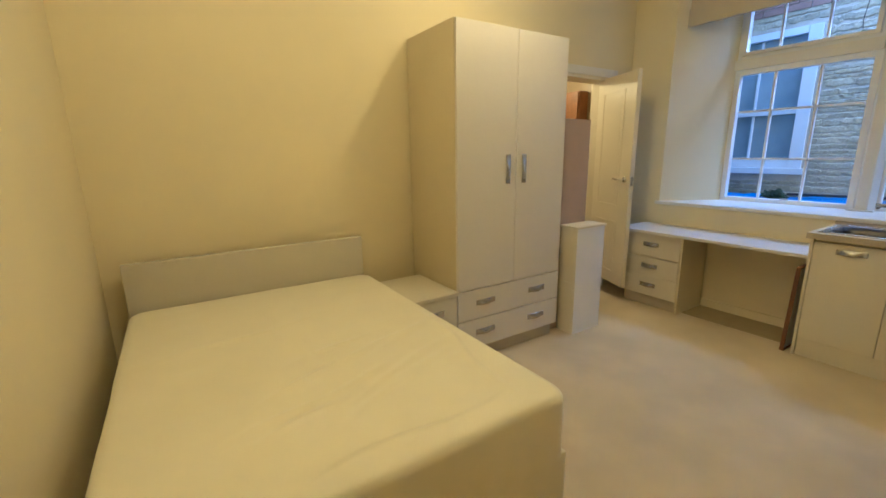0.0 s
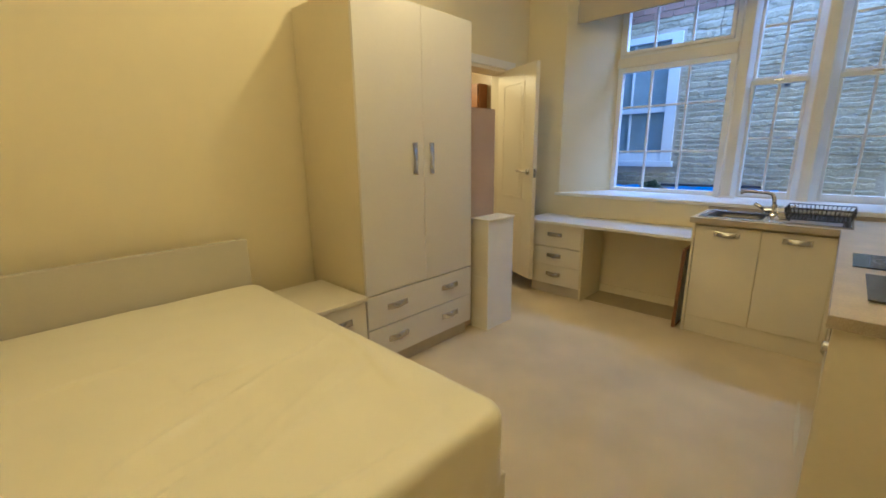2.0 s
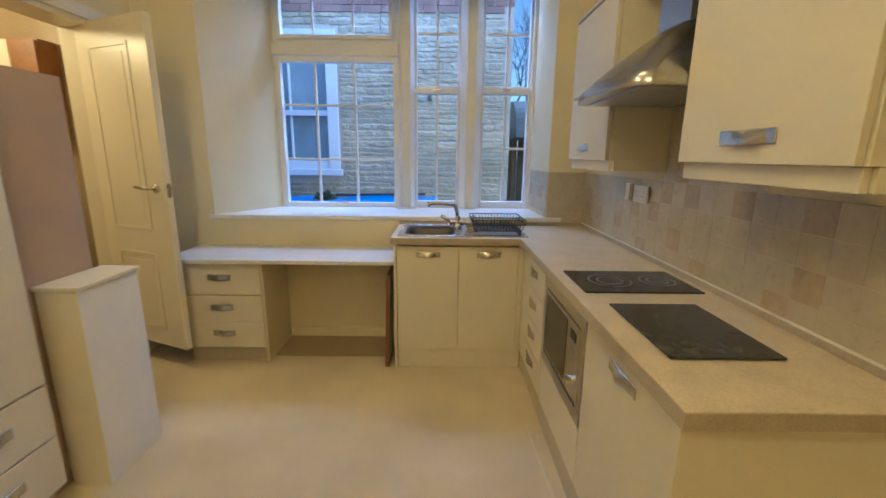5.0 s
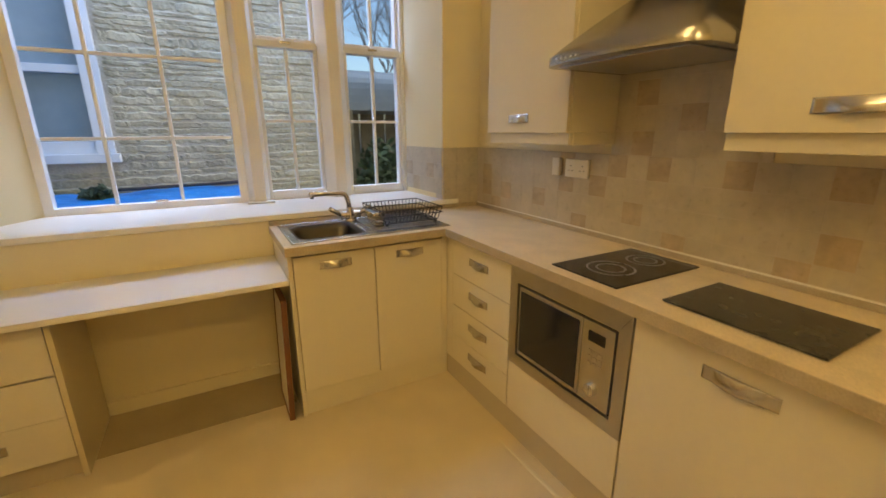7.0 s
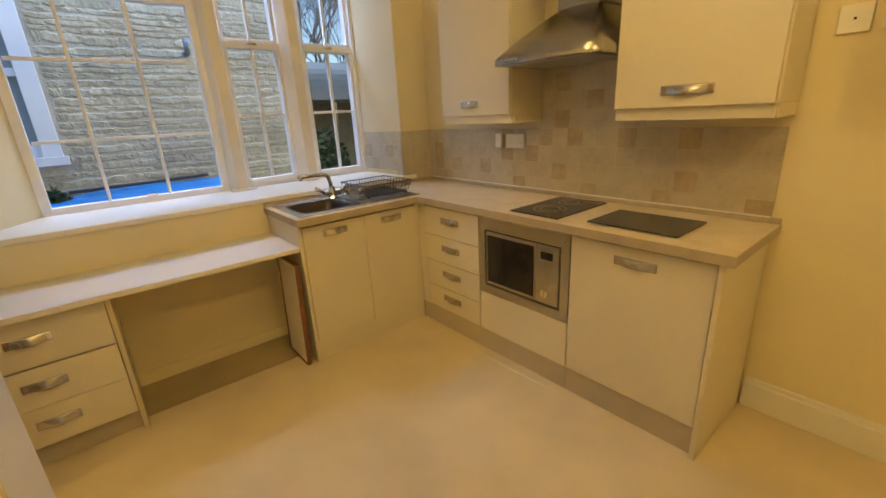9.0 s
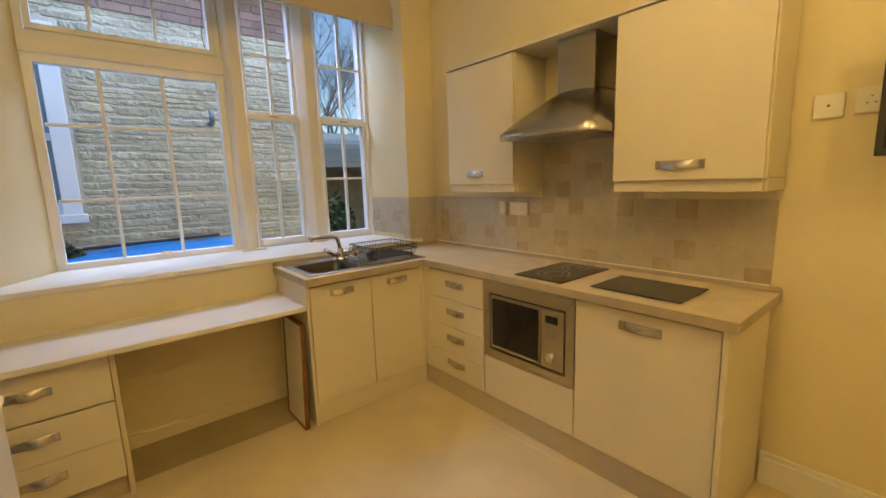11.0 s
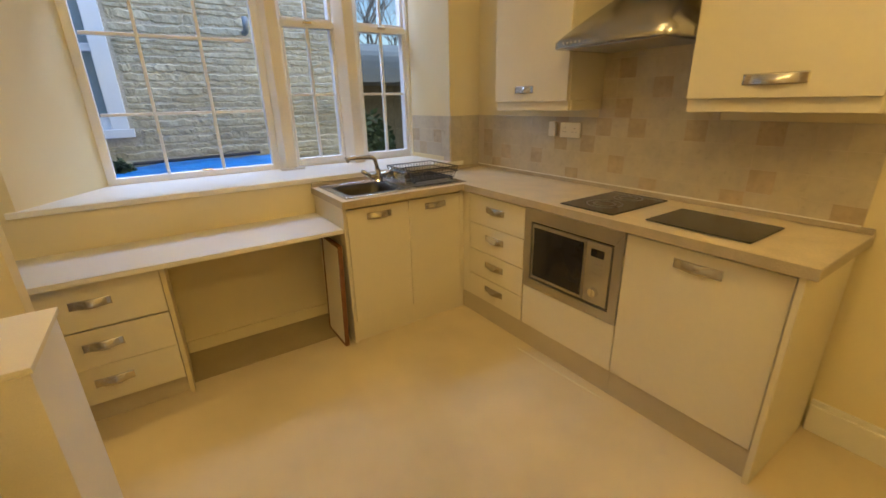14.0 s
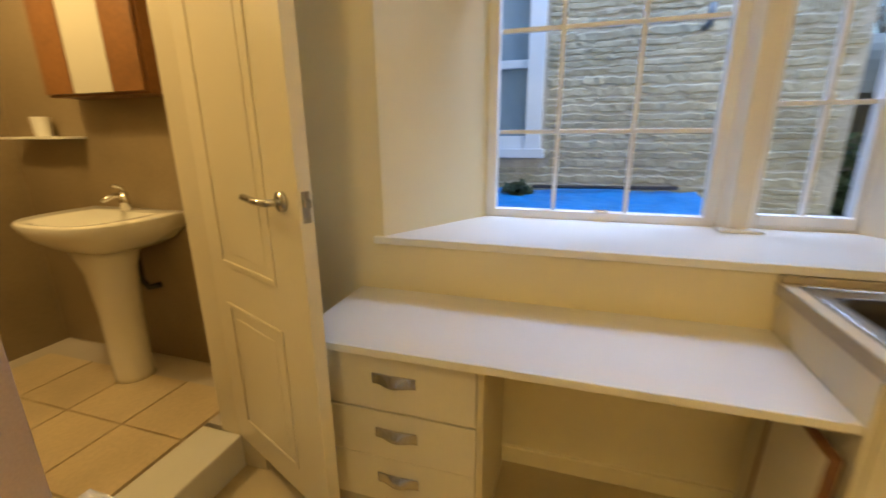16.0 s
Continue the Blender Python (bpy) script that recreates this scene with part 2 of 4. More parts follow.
def handle(parent, x, y, z, facing, upright=False, length=0.165):
    """A flat oblong plate handle swelling out to a cupped lip, on a door or drawer."""
    key = ("handle", length)
    if key not in _shared:
        bm = bmesh.new()
        nu, ns, w, th = 30, 8, 0.0185, 0.0028
        front, back = [], []
        for i in range(nu + 1):
            u = -1 + 2 * i / nu
            swell = math.cos(min(abs(u) / 0.74, 1.0) * math.pi / 2) ** 1.2
            fr, bk = [], []
            for k in range(ns + 1):
                v = -1 + 2 * k / ns
                lip = math.sin((1 - v) / 2 * math.pi * 0.62)
                out = 0.0035 + swell * (0.003 + 0.012 * lip)
                zz = v * w - 0.0015 * swell * (1 - v) / 2
                fr.append(bm.verts.new((u * length / 2, -out, zz)))
                bk.append(bm.verts.new((u * length / 2, -out + th, zz)))
            front.append(fr)
            back.append(bk)
        for i in range(nu):
            for k in range(ns):
                bm.faces.new((front[i][k], front[i + 1][k], front[i + 1][k + 1], front[i][k + 1]))
                bm.faces.new((back[i][k], back[i][k + 1], back[i + 1][k + 1], back[i + 1][k]))
            for k in (0, ns):
                bm.faces.new((front[i][k], back[i][k], back[i + 1][k], front[i + 1][k]))
        for i in (0, nu):
            for k in range(ns):
                bm.faces.new((front[i][k], front[i][k + 1], back[i][k + 1], back[i][k]))
        bmesh.ops.recalc_face_normals(bm, faces=bm.faces[:])
        me = bpy.data.meshes.new("handle")
        bm.to_mesh(me)
        bm.free()
        me.materials.append(M_NICKEL)
        for p in me.polygons:
            p.use_smooth = True
        _shared[key] = me
    ob = new("handle", _shared[key])
    ob.parent = parent
    ob.location = Vector((x, y, z)) - WORLD_AT[parent.name]
    ob.rotation_euler = Euler((0, radians(90) if upright else 0, radians({"S": 0, "N": 180, "W": -90, "E": 90}[facing])))
    return tagged(ob, "satin nickel oblong cupped handle")


# ---- structure ----
def wall_with_hole(name, x0, x1, y0, y1, z0, z1, hole, label, material=None):
    """A wall along x or y with one opening: hole is (from, to, bottom, top) along its length."""
    bm = bmesh.new()
    a, b, lo, hi = hole
    if x1 - x0 > y1 - y0:
        box(bm, x0, a, y0, y1, z0, z1)
        box(bm, b, x1, y0, y1, z0, z1)
        if lo > z0:
            box(bm, a, b, y0, y1, z0, lo)
        box(bm, a, b, y0, y1, hi, z1)
    else:
        box(bm, x0, x1, y0, a, z0, z1)
        box(bm, x0, x1, b, y1, z0, z1)
        if lo > z0:
            box(bm, x0, x1, a, b, z0, lo)
        box(bm, x0, x1, a, b, hi, z1)
    return structure(name, bm, material or M_WALL, label)


bm = bmesh.new()
box(bm, -0.3, EW + 0.05, -0.25, NW + 0.13, -0.12, 0.0)
structure("floor", bm, M_FLOOR, "beige short-pile carpet floor with faint stains")
bm = bmesh.new()
box(bm, -0.3, 5.1, -0.25, 5.2, CEIL, CEIL + 0.2)
structure("ceiling", bm, M_CEIL, "plain off-white painted ceiling")
bm = bmesh.new()
box(bm, -0.3, WW, -0.25, NW + 0.2, 0, CEIL)
structure("wall_west", bm, M_WALL, "cream painted plaster wall beside the bed")
bm = bmesh.new()
box(bm, WW, EW, -0.25, SW, 0, CEIL)
structure("wall_south", bm, M_WALL, "cream painted plaster wall behind the kitchen units")
DOOR_A, DOOR_B, DOOR_TOP, STEP = 3.36, 4.07, 2.10, 0.15
wall_with_hole("wall_north", WW, EW, NW, NW + 0.2, 0, CEIL, (DOOR_A, DOOR_B, 0.0, DOOR_TOP), "cream painted plaster wall behind the bed")
# east wall: below the sill, the splayed jamb, the square jamb and the lintel
bm = bmesh.new()
box(bm, EW, 5.05, -0.25, NW, -0.3, 0.90)
box(bm, BE, 5.05, NW, 5.1, -0.3, 0.90)
prism(bm, [(EW, 2.69), (4.905, 2.384), (5.05, 2.384), (5.05, 5.1), (BE, 5.1), (BE, NW), (EW, NW)], 0.90, CEIL)
prism(bm, [(EW, -0.25), (5.05, -0.25), (5.05, 0.325), (4.905, 0.325), (EW, 0.30)], 0.90, CEIL)
box(bm, EW, 5.05, 0.30, 2.69, 2.72, CEIL)
structure("wall_east", bm, M_WALL, "thick cream painted wall with a deep splayed window recess")
# sill
bm = bmesh.new()
prism(bm, [(4.37, 0.19), (4.37, 2.73), (4.387, 2.73), (4.387, 2.692), (4.91, 2.386), (4.91, 0.322), (4.387, 0.298), (4.387, 0.19)], 0.902, 0.932)
structure("window_sill_board", bm, M_WHITE, "white gloss painted deep window sill board", 0.005)


# ---- window ----
def bars(name, x0, x1, rects, material, parent, label=""):
    bm = bmesh.new()
    for y0, y1, z0, z1 in rects:
        box(bm, x0, x1, y0, y1, z0, z1)
    return part(name, bm, material, parent, label, 0.003)


win = thing("window_1", (4.9, 1.35, 0.93), "white painted three-light sash window with cream mullions", "window")
win["kind"] = "structure"
TOPZ = 2.74
for a, b in ((1.28, 1.405), (0.745, 0.915)):
    bm = bmesh.new()
    prism(bm, [(4.83, (a + b) / 2 - 0.035), (4.83, (a + b) / 2 + 0.035), (4.90, b), (5.02, b), (5.02, a), (4.90, a)], 0.925, TOPZ)
    part("mullion", bm, M_MULL, win, "cream painted chamfered mullion", 0.006)
boxpart("mullion_foot", (4.79, 4.86, 1.265, 1.42, 0.933, 0.943), M_WHITE, win, "white painted mullion foot")
# left light: frame, sash bars
FX0, FX1 = 4.90, 4.96


def light_frame(y0, y1, z0, z1, w, name="window_frame", depth=0.0):
    bars(name, FX0 + depth, FX1 + depth, [(y0, y0 + w, z0, z1), (y1 - w, y1, z0, z1), (y0 + w, y1 - w, z0, z0 + w), (y0 + w, y1 - w, z1 - w, z1)], M_SASH, win, "white painted sash frame")


def muntins(ys, zs, y0, y1, z0, z1):
    for y in ys:
        boxpart("glazing_bar", (4.915, 4.945, y - 0.009, y + 0.009, z0, z1), M_SASH, win, "", 0.003)
    cuts = [y0, *sorted(ys), y1]
    for z in zs:
        for a, b in zip(cuts, cuts[1:]):
            boxpart("glazing_bar", (4.917, 4.943, a + 0.009, b - 0.009, z - 0.009, z + 0.009), M_SASH, win, "", 0.003)


def pane(y0, y1, z0, z1, x=4.93):
    bm = bmesh.new()
    box(bm, x - 0.002, x + 0.002, y0, y1, z0, z1)
    ob = part("pane", bm, M_GLASS, win, "clear glass pane")
    ob.visible_shadow = False


light_frame(1.405, 2.384, 0.925, 2.115, 0.045)
muntins((2.071, 1.758), (1.325, 1.748), 1.45, 2.34, 0.965, 2.075)
pane(1.45, 2.34, 0.965, 2.075)
boxpart("transom", (4.87, 4.98, 1.405, 2.384, 2.115, 2.20), M_MULL, win, "cream painted transom")
light_frame(1.405, 2.384, 2.20, TOPZ, 0.035, depth=0.01)
light_frame(1.445, 2.344, 2.236, TOPZ - 0.036, 0.03, depth=-0.005)
muntins((2.071, 1.758), (), 1.47, 2.32, 2.26, 2.68)
pane(1.475, 2.315, 2.26, 2.68)
for y0, y1 in ((0.915, 1.28), (0.35, 0.745)):
    light_frame(y0, y1, 0.925, 1.885, 0.022, depth=0.012)
    bars("window_frame", 4.905, 4.955, [(y0 + 0.022, y1 - 0.022, 0.947, 0.99)], M_SASH, win, "white painted sash rail")
    bars("meeting_rail", 4.90, 4.98, [(y0, y1, 1.845, 1.885)], M_SASH, win, "white painted meeting rail")
    light_frame(y0, y1, 1.886, TOPZ, 0.022, depth=0.03)
    muntins(((y0 + y1) / 2,), (1.422,), y0 + 0.02, y1 - 0.02, 0.99, 1.845)
    muntins(((y0 + y1) / 2,), (2.285,), y0 + 0.02, y1 - 0.02, 1.885, TOPZ - 0.02)
    pane(y0 + 0.022, y1 - 0.022, 0.99, 1.845)
    pane(y0 + 0.022, y1 - 0.022, 1.885, TOPZ - 0.022, 4.955)
boxpart("window_frame", (4.895, 4.97, 0.322, 0.35, 0.925, TOPZ), M_SASH, win, "white painted side lining")

for y, z in ((1.86, 0.97), (1.10, 1.867), (0.55, 1.867)):
    boxpart("window_catch", (4.888, 4.899, y - 0.03, y + 0.03, z, z + 0.014), M_NICKEL, win, "small metal sash catch")

# roman blind in the recess mouth
blind = thing("roman_blind", (4.5, 1.5, 2.46), "raised oatmeal fabric roman blind folded above the window", "blind")
for i, (dx, z0, z1) in enumerate(((0.0, 2.47, 2.62), (0.02, 2.50, 2.70), (0.045, 2.53, 2.76))):
    bm = bmesh.new()
    prism(bm, [(4.40 + dx, 0.36), (4.415 + dx, 0.355), (4.42 + dx, 1.5), (4.415 + dx, 2.60), (4.40 + dx, 2.595), (4.393 + dx, 1.5)], z0, z1)
    part("fold", bm, M_BLIND, blind, "oatmeal fabric fold", 0.004)
bm = bmesh.new()
tube(bm, [(4.80, 1.52, 2.62), (4.80, 1.515, 2.45), (4.80, 1.53, 2.32), (4.80, 1.52, 2.25)], 0.0025, 6)
part("cord", bm, M_DARKPL, blind, "thin dark pull cord", smooth=True)
boxpart("headrail", (4.42, 4.47, 0.36, 2.59, 2.762, 2.80), M_PLASTIC, blind, "white headrail")


# ---- skirting ----
def skirting(name, x0, x1, y0, y1):
    bm = bmesh.new()
    box(bm, x0, x1, y0, y1, 0, 0.126)
    if x1 - x0 > y1 - y0:
        inner = (y0, y0 + 0.011) if y0 < 1 else (y1 - 0.011, y1)
        box(bm, x0, x1, *inner, 0.1262, 0.15)
    else:
        box(bm, x0, x0 + 0.011, y0, y1, 0.1262, 0.15)
    structure(name, bm, M_WHITE, "cream gloss painted skirting board", 0.004)


skirting("baseboard_south", 0.0, 2.13, SW, SW + 0.018)
skirting("baseboard_west", 0.0, 0.018, SW + 0.02, NW - 0.002)
skirting("baseboard_north", 0.02, DOOR_A - 0.08, NW - 0.018, NW)
bm = bmesh.new()
box(bm, EW - 0.018, EW, 1.36, 2.19, 0, 0.075)
structure("baseboard_east", bm, M_WALL, "low cream gloss painted skirting board", 0.004)


# thin raised pale line along the plinth, uneven in width
bm = bmesh.new()
random.seed(3)
edge = []
for i in range(25):
    u = i / 24
    x, y, hw = 3.30 - 0.56 * u, 0.602 - 0.022 * u, 0.004 + 0.006 * math.sin(u * math.pi) + random.uniform(-0.0015, 0.002)
    edge.append([bm.verts.new((x, y + dy, z)) for dy, z in ((-hw, 0.0), (-hw * 0.6, 0.003), (hw * 0.6, 0.003), (hw, 0.0))])
for a, b in zip(edge, edge[1:]):
    for k in range(3):
        bm.faces.new((a[k], a[k + 1], b[k + 1], b[k]))
structure("carpet_seam", bm, M_CARC, "pale uneven line on the carpet beside the plinth")


# thin sheet in a darker carpet colour, from under the desk to the skirting
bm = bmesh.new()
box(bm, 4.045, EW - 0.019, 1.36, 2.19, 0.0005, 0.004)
structure("floor_strip", bm, M_FLOOR2, "thin darker strip on the carpet under the desk")


# ---- doorway, door, step ----
def door_trim():
    bm = bmesh.new()
    box(bm, DOOR_A - 0.07, DOOR_A, NW - 0.018, NW, 0, DOOR_TOP + 0.07)
    box(bm, DOOR_B, DOOR_B + 0.07, NW - 0.018, NW, 0, DOOR_TOP + 0.07)
    box(bm, DOOR_A, DOOR_B, NW - 0.018, NW, DOOR_TOP, DOOR_TOP + 0.07)
    structure("door_trim", bm, M_WHITE, "cream gloss painted door architrave", 0.004)
    bm = bmesh.new()
    box(bm, DOOR_A, DOOR_A + 0.03, NW, NW + 0.2, 0, DOOR_TOP)
    box(bm, DOOR_B - 0.03, DOOR_B, NW, NW + 0.2, 0, DOOR_TOP)
    box(bm, DOOR_A + 0.03, DOOR_B - 0.03, NW, NW + 0.2, DOOR_TOP - 0.03, DOOR_TOP)
    structure("door_frame", bm, M_DOOR, "cream gloss painted door lining", 0.002)


door_trim()
bm = bmesh.new()
box(bm, DOOR_A + 0.031, DOOR_B - 0.031, NW + 0.10, NW + 0.30, 0.0, STEP)
structure("door_step", bm, M_WHITE, "raised white painted threshold step into the bathroom", 0.008)

HINGE, FREE, LB, LT = Vector((4.045, NW + 0.09, 0)), Vector((3.80, 2.62, 0)), 0.165, 2.085


def door_leaf():
    """A moulded four-panel leaf, built along x from its hinge and turned open."""
    width = (FREE - HINGE).length
    ob = new("door_1")
    ob.location = HINGE
    ob.rotation_euler = (0, 0, math.atan2(FREE.y - HINGE.y, FREE.x - HINGE.x))
    tagged(ob, "open cream gloss moulded panel door with a metal lever handle", "door", kind="structure")
    bm = bmesh.new()
    box(bm, 0, width, -0.020, 0.020, LB, LT)
    leaf = part("leaf", bm, M_DOOR, None, "cream gloss door leaf", 0.002)
    leaf.parent = ob
    # panel mouldings on both faces
    w = width
    fields = [(0.10, w - 0.16, 0.905, LT - 0.13), (0.10, w - 0.16, 0.27, 0.765)]
    for x0, x1, z0, z1 in fields:
        for s in (-1, 1):
            bm = bmesh.new()
            y0, y1 = s * 0.020, s * 0.0245
            t = 0.018
            for d in ((x0, x1, z0, z0 + t), (x0, x1, z1 - t, z1), (x0, x0 + t, z0 + t, z1 - t), (x1 - t, x1, z0 + t, z1 - t)):
                box(bm, d[0], d[1], y0, y1, d[2], d[3])
            box(bm, x0 + 0.05, x1 - 0.05, y0, s * 0.0225, z0 + 0.05, z1 - 0.05)
            p = part("panel_moulding", bm, M_DOOR, None, "raised panel moulding", 0.0015)
            p.parent = ob
    for s in (-1, 1):
        bm = bmesh.new()
        hx, hz = w - 0.075, 1.16
        cyl(bm, (hx, s * 0.020, hz), (hx, s * 0.030, hz), 0.026, seg=24)
        tube(bm, [(hx, s * 0.028, hz), (hx, s * 0.055, hz), (hx - 0.012, s * 0.066, hz), (hx - 0.05, s * 0.068, hz), (hx - 0.12, s * 0.066, hz + 0.006)], 0.0095, 10)
        p = part("lever_handle", bm, M_NICKEL, None, "brass-tinted metal lever handle", smooth=True)
        p.parent = ob
    bm = bmesh.new()
    box(bm, w, w + 0.002, -0.011, 0.011, 1.11, 1.19)
    box(bm, w, w + 0.014, -0.008, 0.008, 1.15, 1.17)
    p = part("latch", bm, M_NICKEL, None, "steel latch plate")
    p.parent = ob


door_leaf()

# ---- bathroom beyond the door ----
BX0, BX1, BY0, BY1 = 2.95, BE + 0.14, NW + 0.2, 4.86
bm = bmesh.new()
box(bm, BX0, BE, NW + 0.31, BY1 + 0.1, -0.12, STEP - 0.012)
box(bm, BX0, DOOR_A, NW + 0.2, NW + 0.31, -0.12, STEP - 0.012)
box(bm, DOOR_B, BE, NW + 0.2, NW + 0.31, -0.12, STEP - 0.012)
structure("floor_bathroom", bm, M_GROUT, "tan tiled bathroom floor bed")
bm = bmesh.new()
box(bm, BX0 - 0.1, BX0, NW + 0.2, BY1, 0, CEIL)
structure("wall_bath_west", bm, M_BATHW, "brown stone-look bathroom wall")
bm = bmesh.new()
box(bm, BX0 - 0.1, BE, BY1, BY1 + 0.1, 0, CEIL)
structure("wall_bath_north", bm, M_BATHW, "brown stone-look bathroom wall")
bm = bmesh.new()
box(bm, BE - 0.012, BE - 0.002, NW + 0.2, BY1, STEP, CEIL)
structure("wall_bath_east", bm, M_BATHW, "brown stone-look bathroom wall lining")
bm = bmesh.new()
box(bm, BX0, BE - 0.014, NW + 0.2, NW + 0.21, DOOR_TOP, CEIL)
structure("wall_bath_south", bm, M_WALL, "cream wall above the bathroom door")


def basin():
    at = (4.25, 4.15, STEP)
    ob = thing("pedestal_washbasin", at, "white ceramic pedestal washbasin with a chrome mixer tap", "washbasin")
    bx, by = BE - 0.014, 4.05
    # bowl: rings of a rounded rectangle
    bm = bmesh.new()

    def ring(z, depth, half, inset=0.0):
        pts = []
        for i in range(28):
            a = math.pi * i / 27
            cx, cy = math.sin(a), math.cos(a)
            px = bx - inset - (depth - inset) * abs(cx) ** 0.55
            pts.append(bm.verts.new((px, by + (half - inset) * (abs(cy) ** 0.6) * (1 if cy > 0 else -1), z)))
        return pts

    rs = [ring(0.80, 0.24, 0.10), ring(0.84, 0.34, 0.20), ring(0.90, 0.41, 0.285), ring(0.965, 0.44, 0.31), ring(0.975, 0.43, 0.305), ring(0.97, 0.40, 0.27, 0.07), ring(0.90, 0.36, 0.21, 0.10), ring(0.86, 0.28, 0.13, 0.14)]
    for a, b in zip(rs, rs[1:]):
        for i in range(28):
            j = (i + 1) % 28
            bm.faces.new((a[i], a[j], b[j], b[i]))
    bm.faces.new(rs[0][::-1])
    bm.faces.new(rs[-1])
    part("bowl", bm, M_CERAM, ob, "white ceramic bowl", smooth=True)
    bm = bmesh.new()
    cx = bx - 0.19
    rings = []
    for z, r in ((STEP, 0.088), (STEP + 0.03, 0.084), (0.5, 0.088), (0.72, 0.105), (0.83, 0.135)):
        rings.append([bm.verts.new((cx + r * math.cos(k * math.pi / 8), by + r * math.sin(k * math.pi / 8), z)) for k in range(16)])
    for a, b in zip(rings, rings[1:]):
        for k in range(16):
            bm.faces.new((a[k], a[(k + 1) % 16], b[(k + 1) % 16], b[k]))
    bm.faces.new(rings[0][::-1])
    bm.faces.new(rings[-1])
    part("pedestal", bm, M_CERAM, ob, "white ceramic pedestal", smooth=True)
    bm = bmesh.new()
    cyl(bm, (bx - 0.06, by, 0.97), (bx - 0.06, by, 1.06), 0.022, 0.019)
    tube(bm, [(bx - 0.06, by, 1.04), (bx - 0.10, by, 1.055), (bx - 0.16, by, 1.035)], 0.011)
    tube(bm, [(bx - 0.06, by, 1.06), (bx - 0.06, by, 1.085), (bx - 0.10, by, 1.10)], 0.008)
    part("tap", bm, M_CHROME, ob, "chrome mixer tap", smooth=True)
    bm = bmesh.new()
    tube(bm, [(bx - 0.06, by, 0.80), (bx - 0.06, by, 0.62), (bx - 0.06, by - 0.04, 0.58), (bx - 0.01, by - 0.06, 0.58)], 0.016)
    part("waste_trap", bm, M_DARKPL, ob, "dark waste pipe trap", smooth=True)


basin()


def bath_cabinet():
    x1 = BE - 0.014
    ob = thing("bathroom_cabinet", (x1 - 0.07, 4.2, 1.45), "orange-brown wooden wall cabinet with a mirrored centre door", "cabinet")
    boxpart("body", (x1 - 0.14, x1, 3.66, 4.26, 1.49, 2.07), M_WOOD, ob, "orange-brown wooden body")
    boxpart("door", (x1 - 0.158, x1 - 0.142, 3.67, 3.84, 1.50, 2.06), M_WOOD, ob, "wooden side door")
    boxpart("door", (x1 - 0.158, x1 - 0.142, 4.08, 4.25, 1.50, 2.06), M_WOOD, ob, "wooden side door")
    boxpart("mirror_door", (x1 - 0.156, x1 - 0.142, 3.845, 4.075, 1.50, 2.06), M_HEAD, ob, "pale centre door")
    shelf = thing("bathroom_shelf", (x1 - 0.06, 4.52, 1.27), "small white wall shelf", "shelf")
    boxpart("board", (x1 - 0.11, x1, 4.30, 4.75, 1.31, 1.322), M_PLASTIC, shelf, "white shelf board")
    cup = thing("bathroom_cup", (x1 - 0.06, 4.50, 1.323), "small white cup on the wall shelf", "cup")
    bm = bmesh.new()
    cyl(bm, (x1 - 0.06, 4.50, 1.323), (x1 - 0.06, 4.50, 1.415), 0.034, 0.039)
    part("body", bm, M_PLASTIC, cup, "white cup body", smooth=False)


bath_cabinet()


# ---- kitchen units ----
TOPB, TOPT = 0.835, 0.875
DF = 0.54  # front of the south doors
SF = 3.90  # front of the sink unit's doors


def unit_door(name, parent, x0, x1, z0, z1, label="", y=None, facing="N"):
    if facing == "N":
        return boxpart(name, (x0, x1, DF - 0.018, DF, z0, z1), M_UNIT, parent, label, 0.002)
    return boxpart(name, (SF, SF + 0.018, x0, x1, z0, z1), M_UNIT, parent, label, 0.002)


ob = thing("drawer_unit", (3.6, 0.28, 0), "cream laminate four-drawer kitchen base unit", "kitchen unit", "kitchen base units")
boxpart("body", (3.346, 3.86, 0.05, DF - 0.02, 0.13, TOPB - 0.001), M_CARC, ob, "cream melamine carcass")
for z0, z1 in ((0.637, 0.815), (0.462, 0.633), (0.289, 0.458), (0.133, 0.285)):
    d = unit_door("drawer_front", ob, 3.35, 3.84, z0, z1)
    handle(d, 3.595, DF, (z0 + z1) / 2 + 0.015, "N", length=0.16)
boxpart("corner_post", (3.843, SF + 0.019, DF - 0.018, DF - 0.001, 0.13, TOPB - 0.002), M_UNIT, ob, "cream corner filler")

ob = thing("microwave_unit", (3.05, 0.28, 0), "cream laminate kitchen base unit that houses a built-in microwave", "kitchen unit", "kitchen base units")
bm = bmesh.new()
box(bm, 2.752, 3.344, 0.05, DF - 0.02, 0.13, 0.374)
box(bm, 2.752, 3.344, 0.05, 0.07, 0.374, TOPB - 0.001)
part("body", bm, M_CARC, ob, "cream melamine carcass", 0.001)
unit_door("panel", ob, 2.755, 3.342, 0.133, 0.374, "cream lower panel")

ob = thing("microwave_oven", (3.05, 0.3, 0.376), "built-in stainless steel microwave oven with a dark glass door", "microwave")
boxpart("body", (2.77, 3.33, 0.08, DF - 0.02, 0.378, 0.825), M_DARKPL, ob, "dark casing")
bm = bmesh.new()
loops = []
for y in (DF - 0.02, DF + 0.004):
    for x0, x1, z0, z1 in ((2.753, 3.343, 0.377, 0.822), (2.80, 3.295, 0.428, 0.752)):
        loops.append([bm.verts.new(p) for p in ((x0, y, z0), (x1, y, z0), (x1, y, z1), (x0, y, z1))])
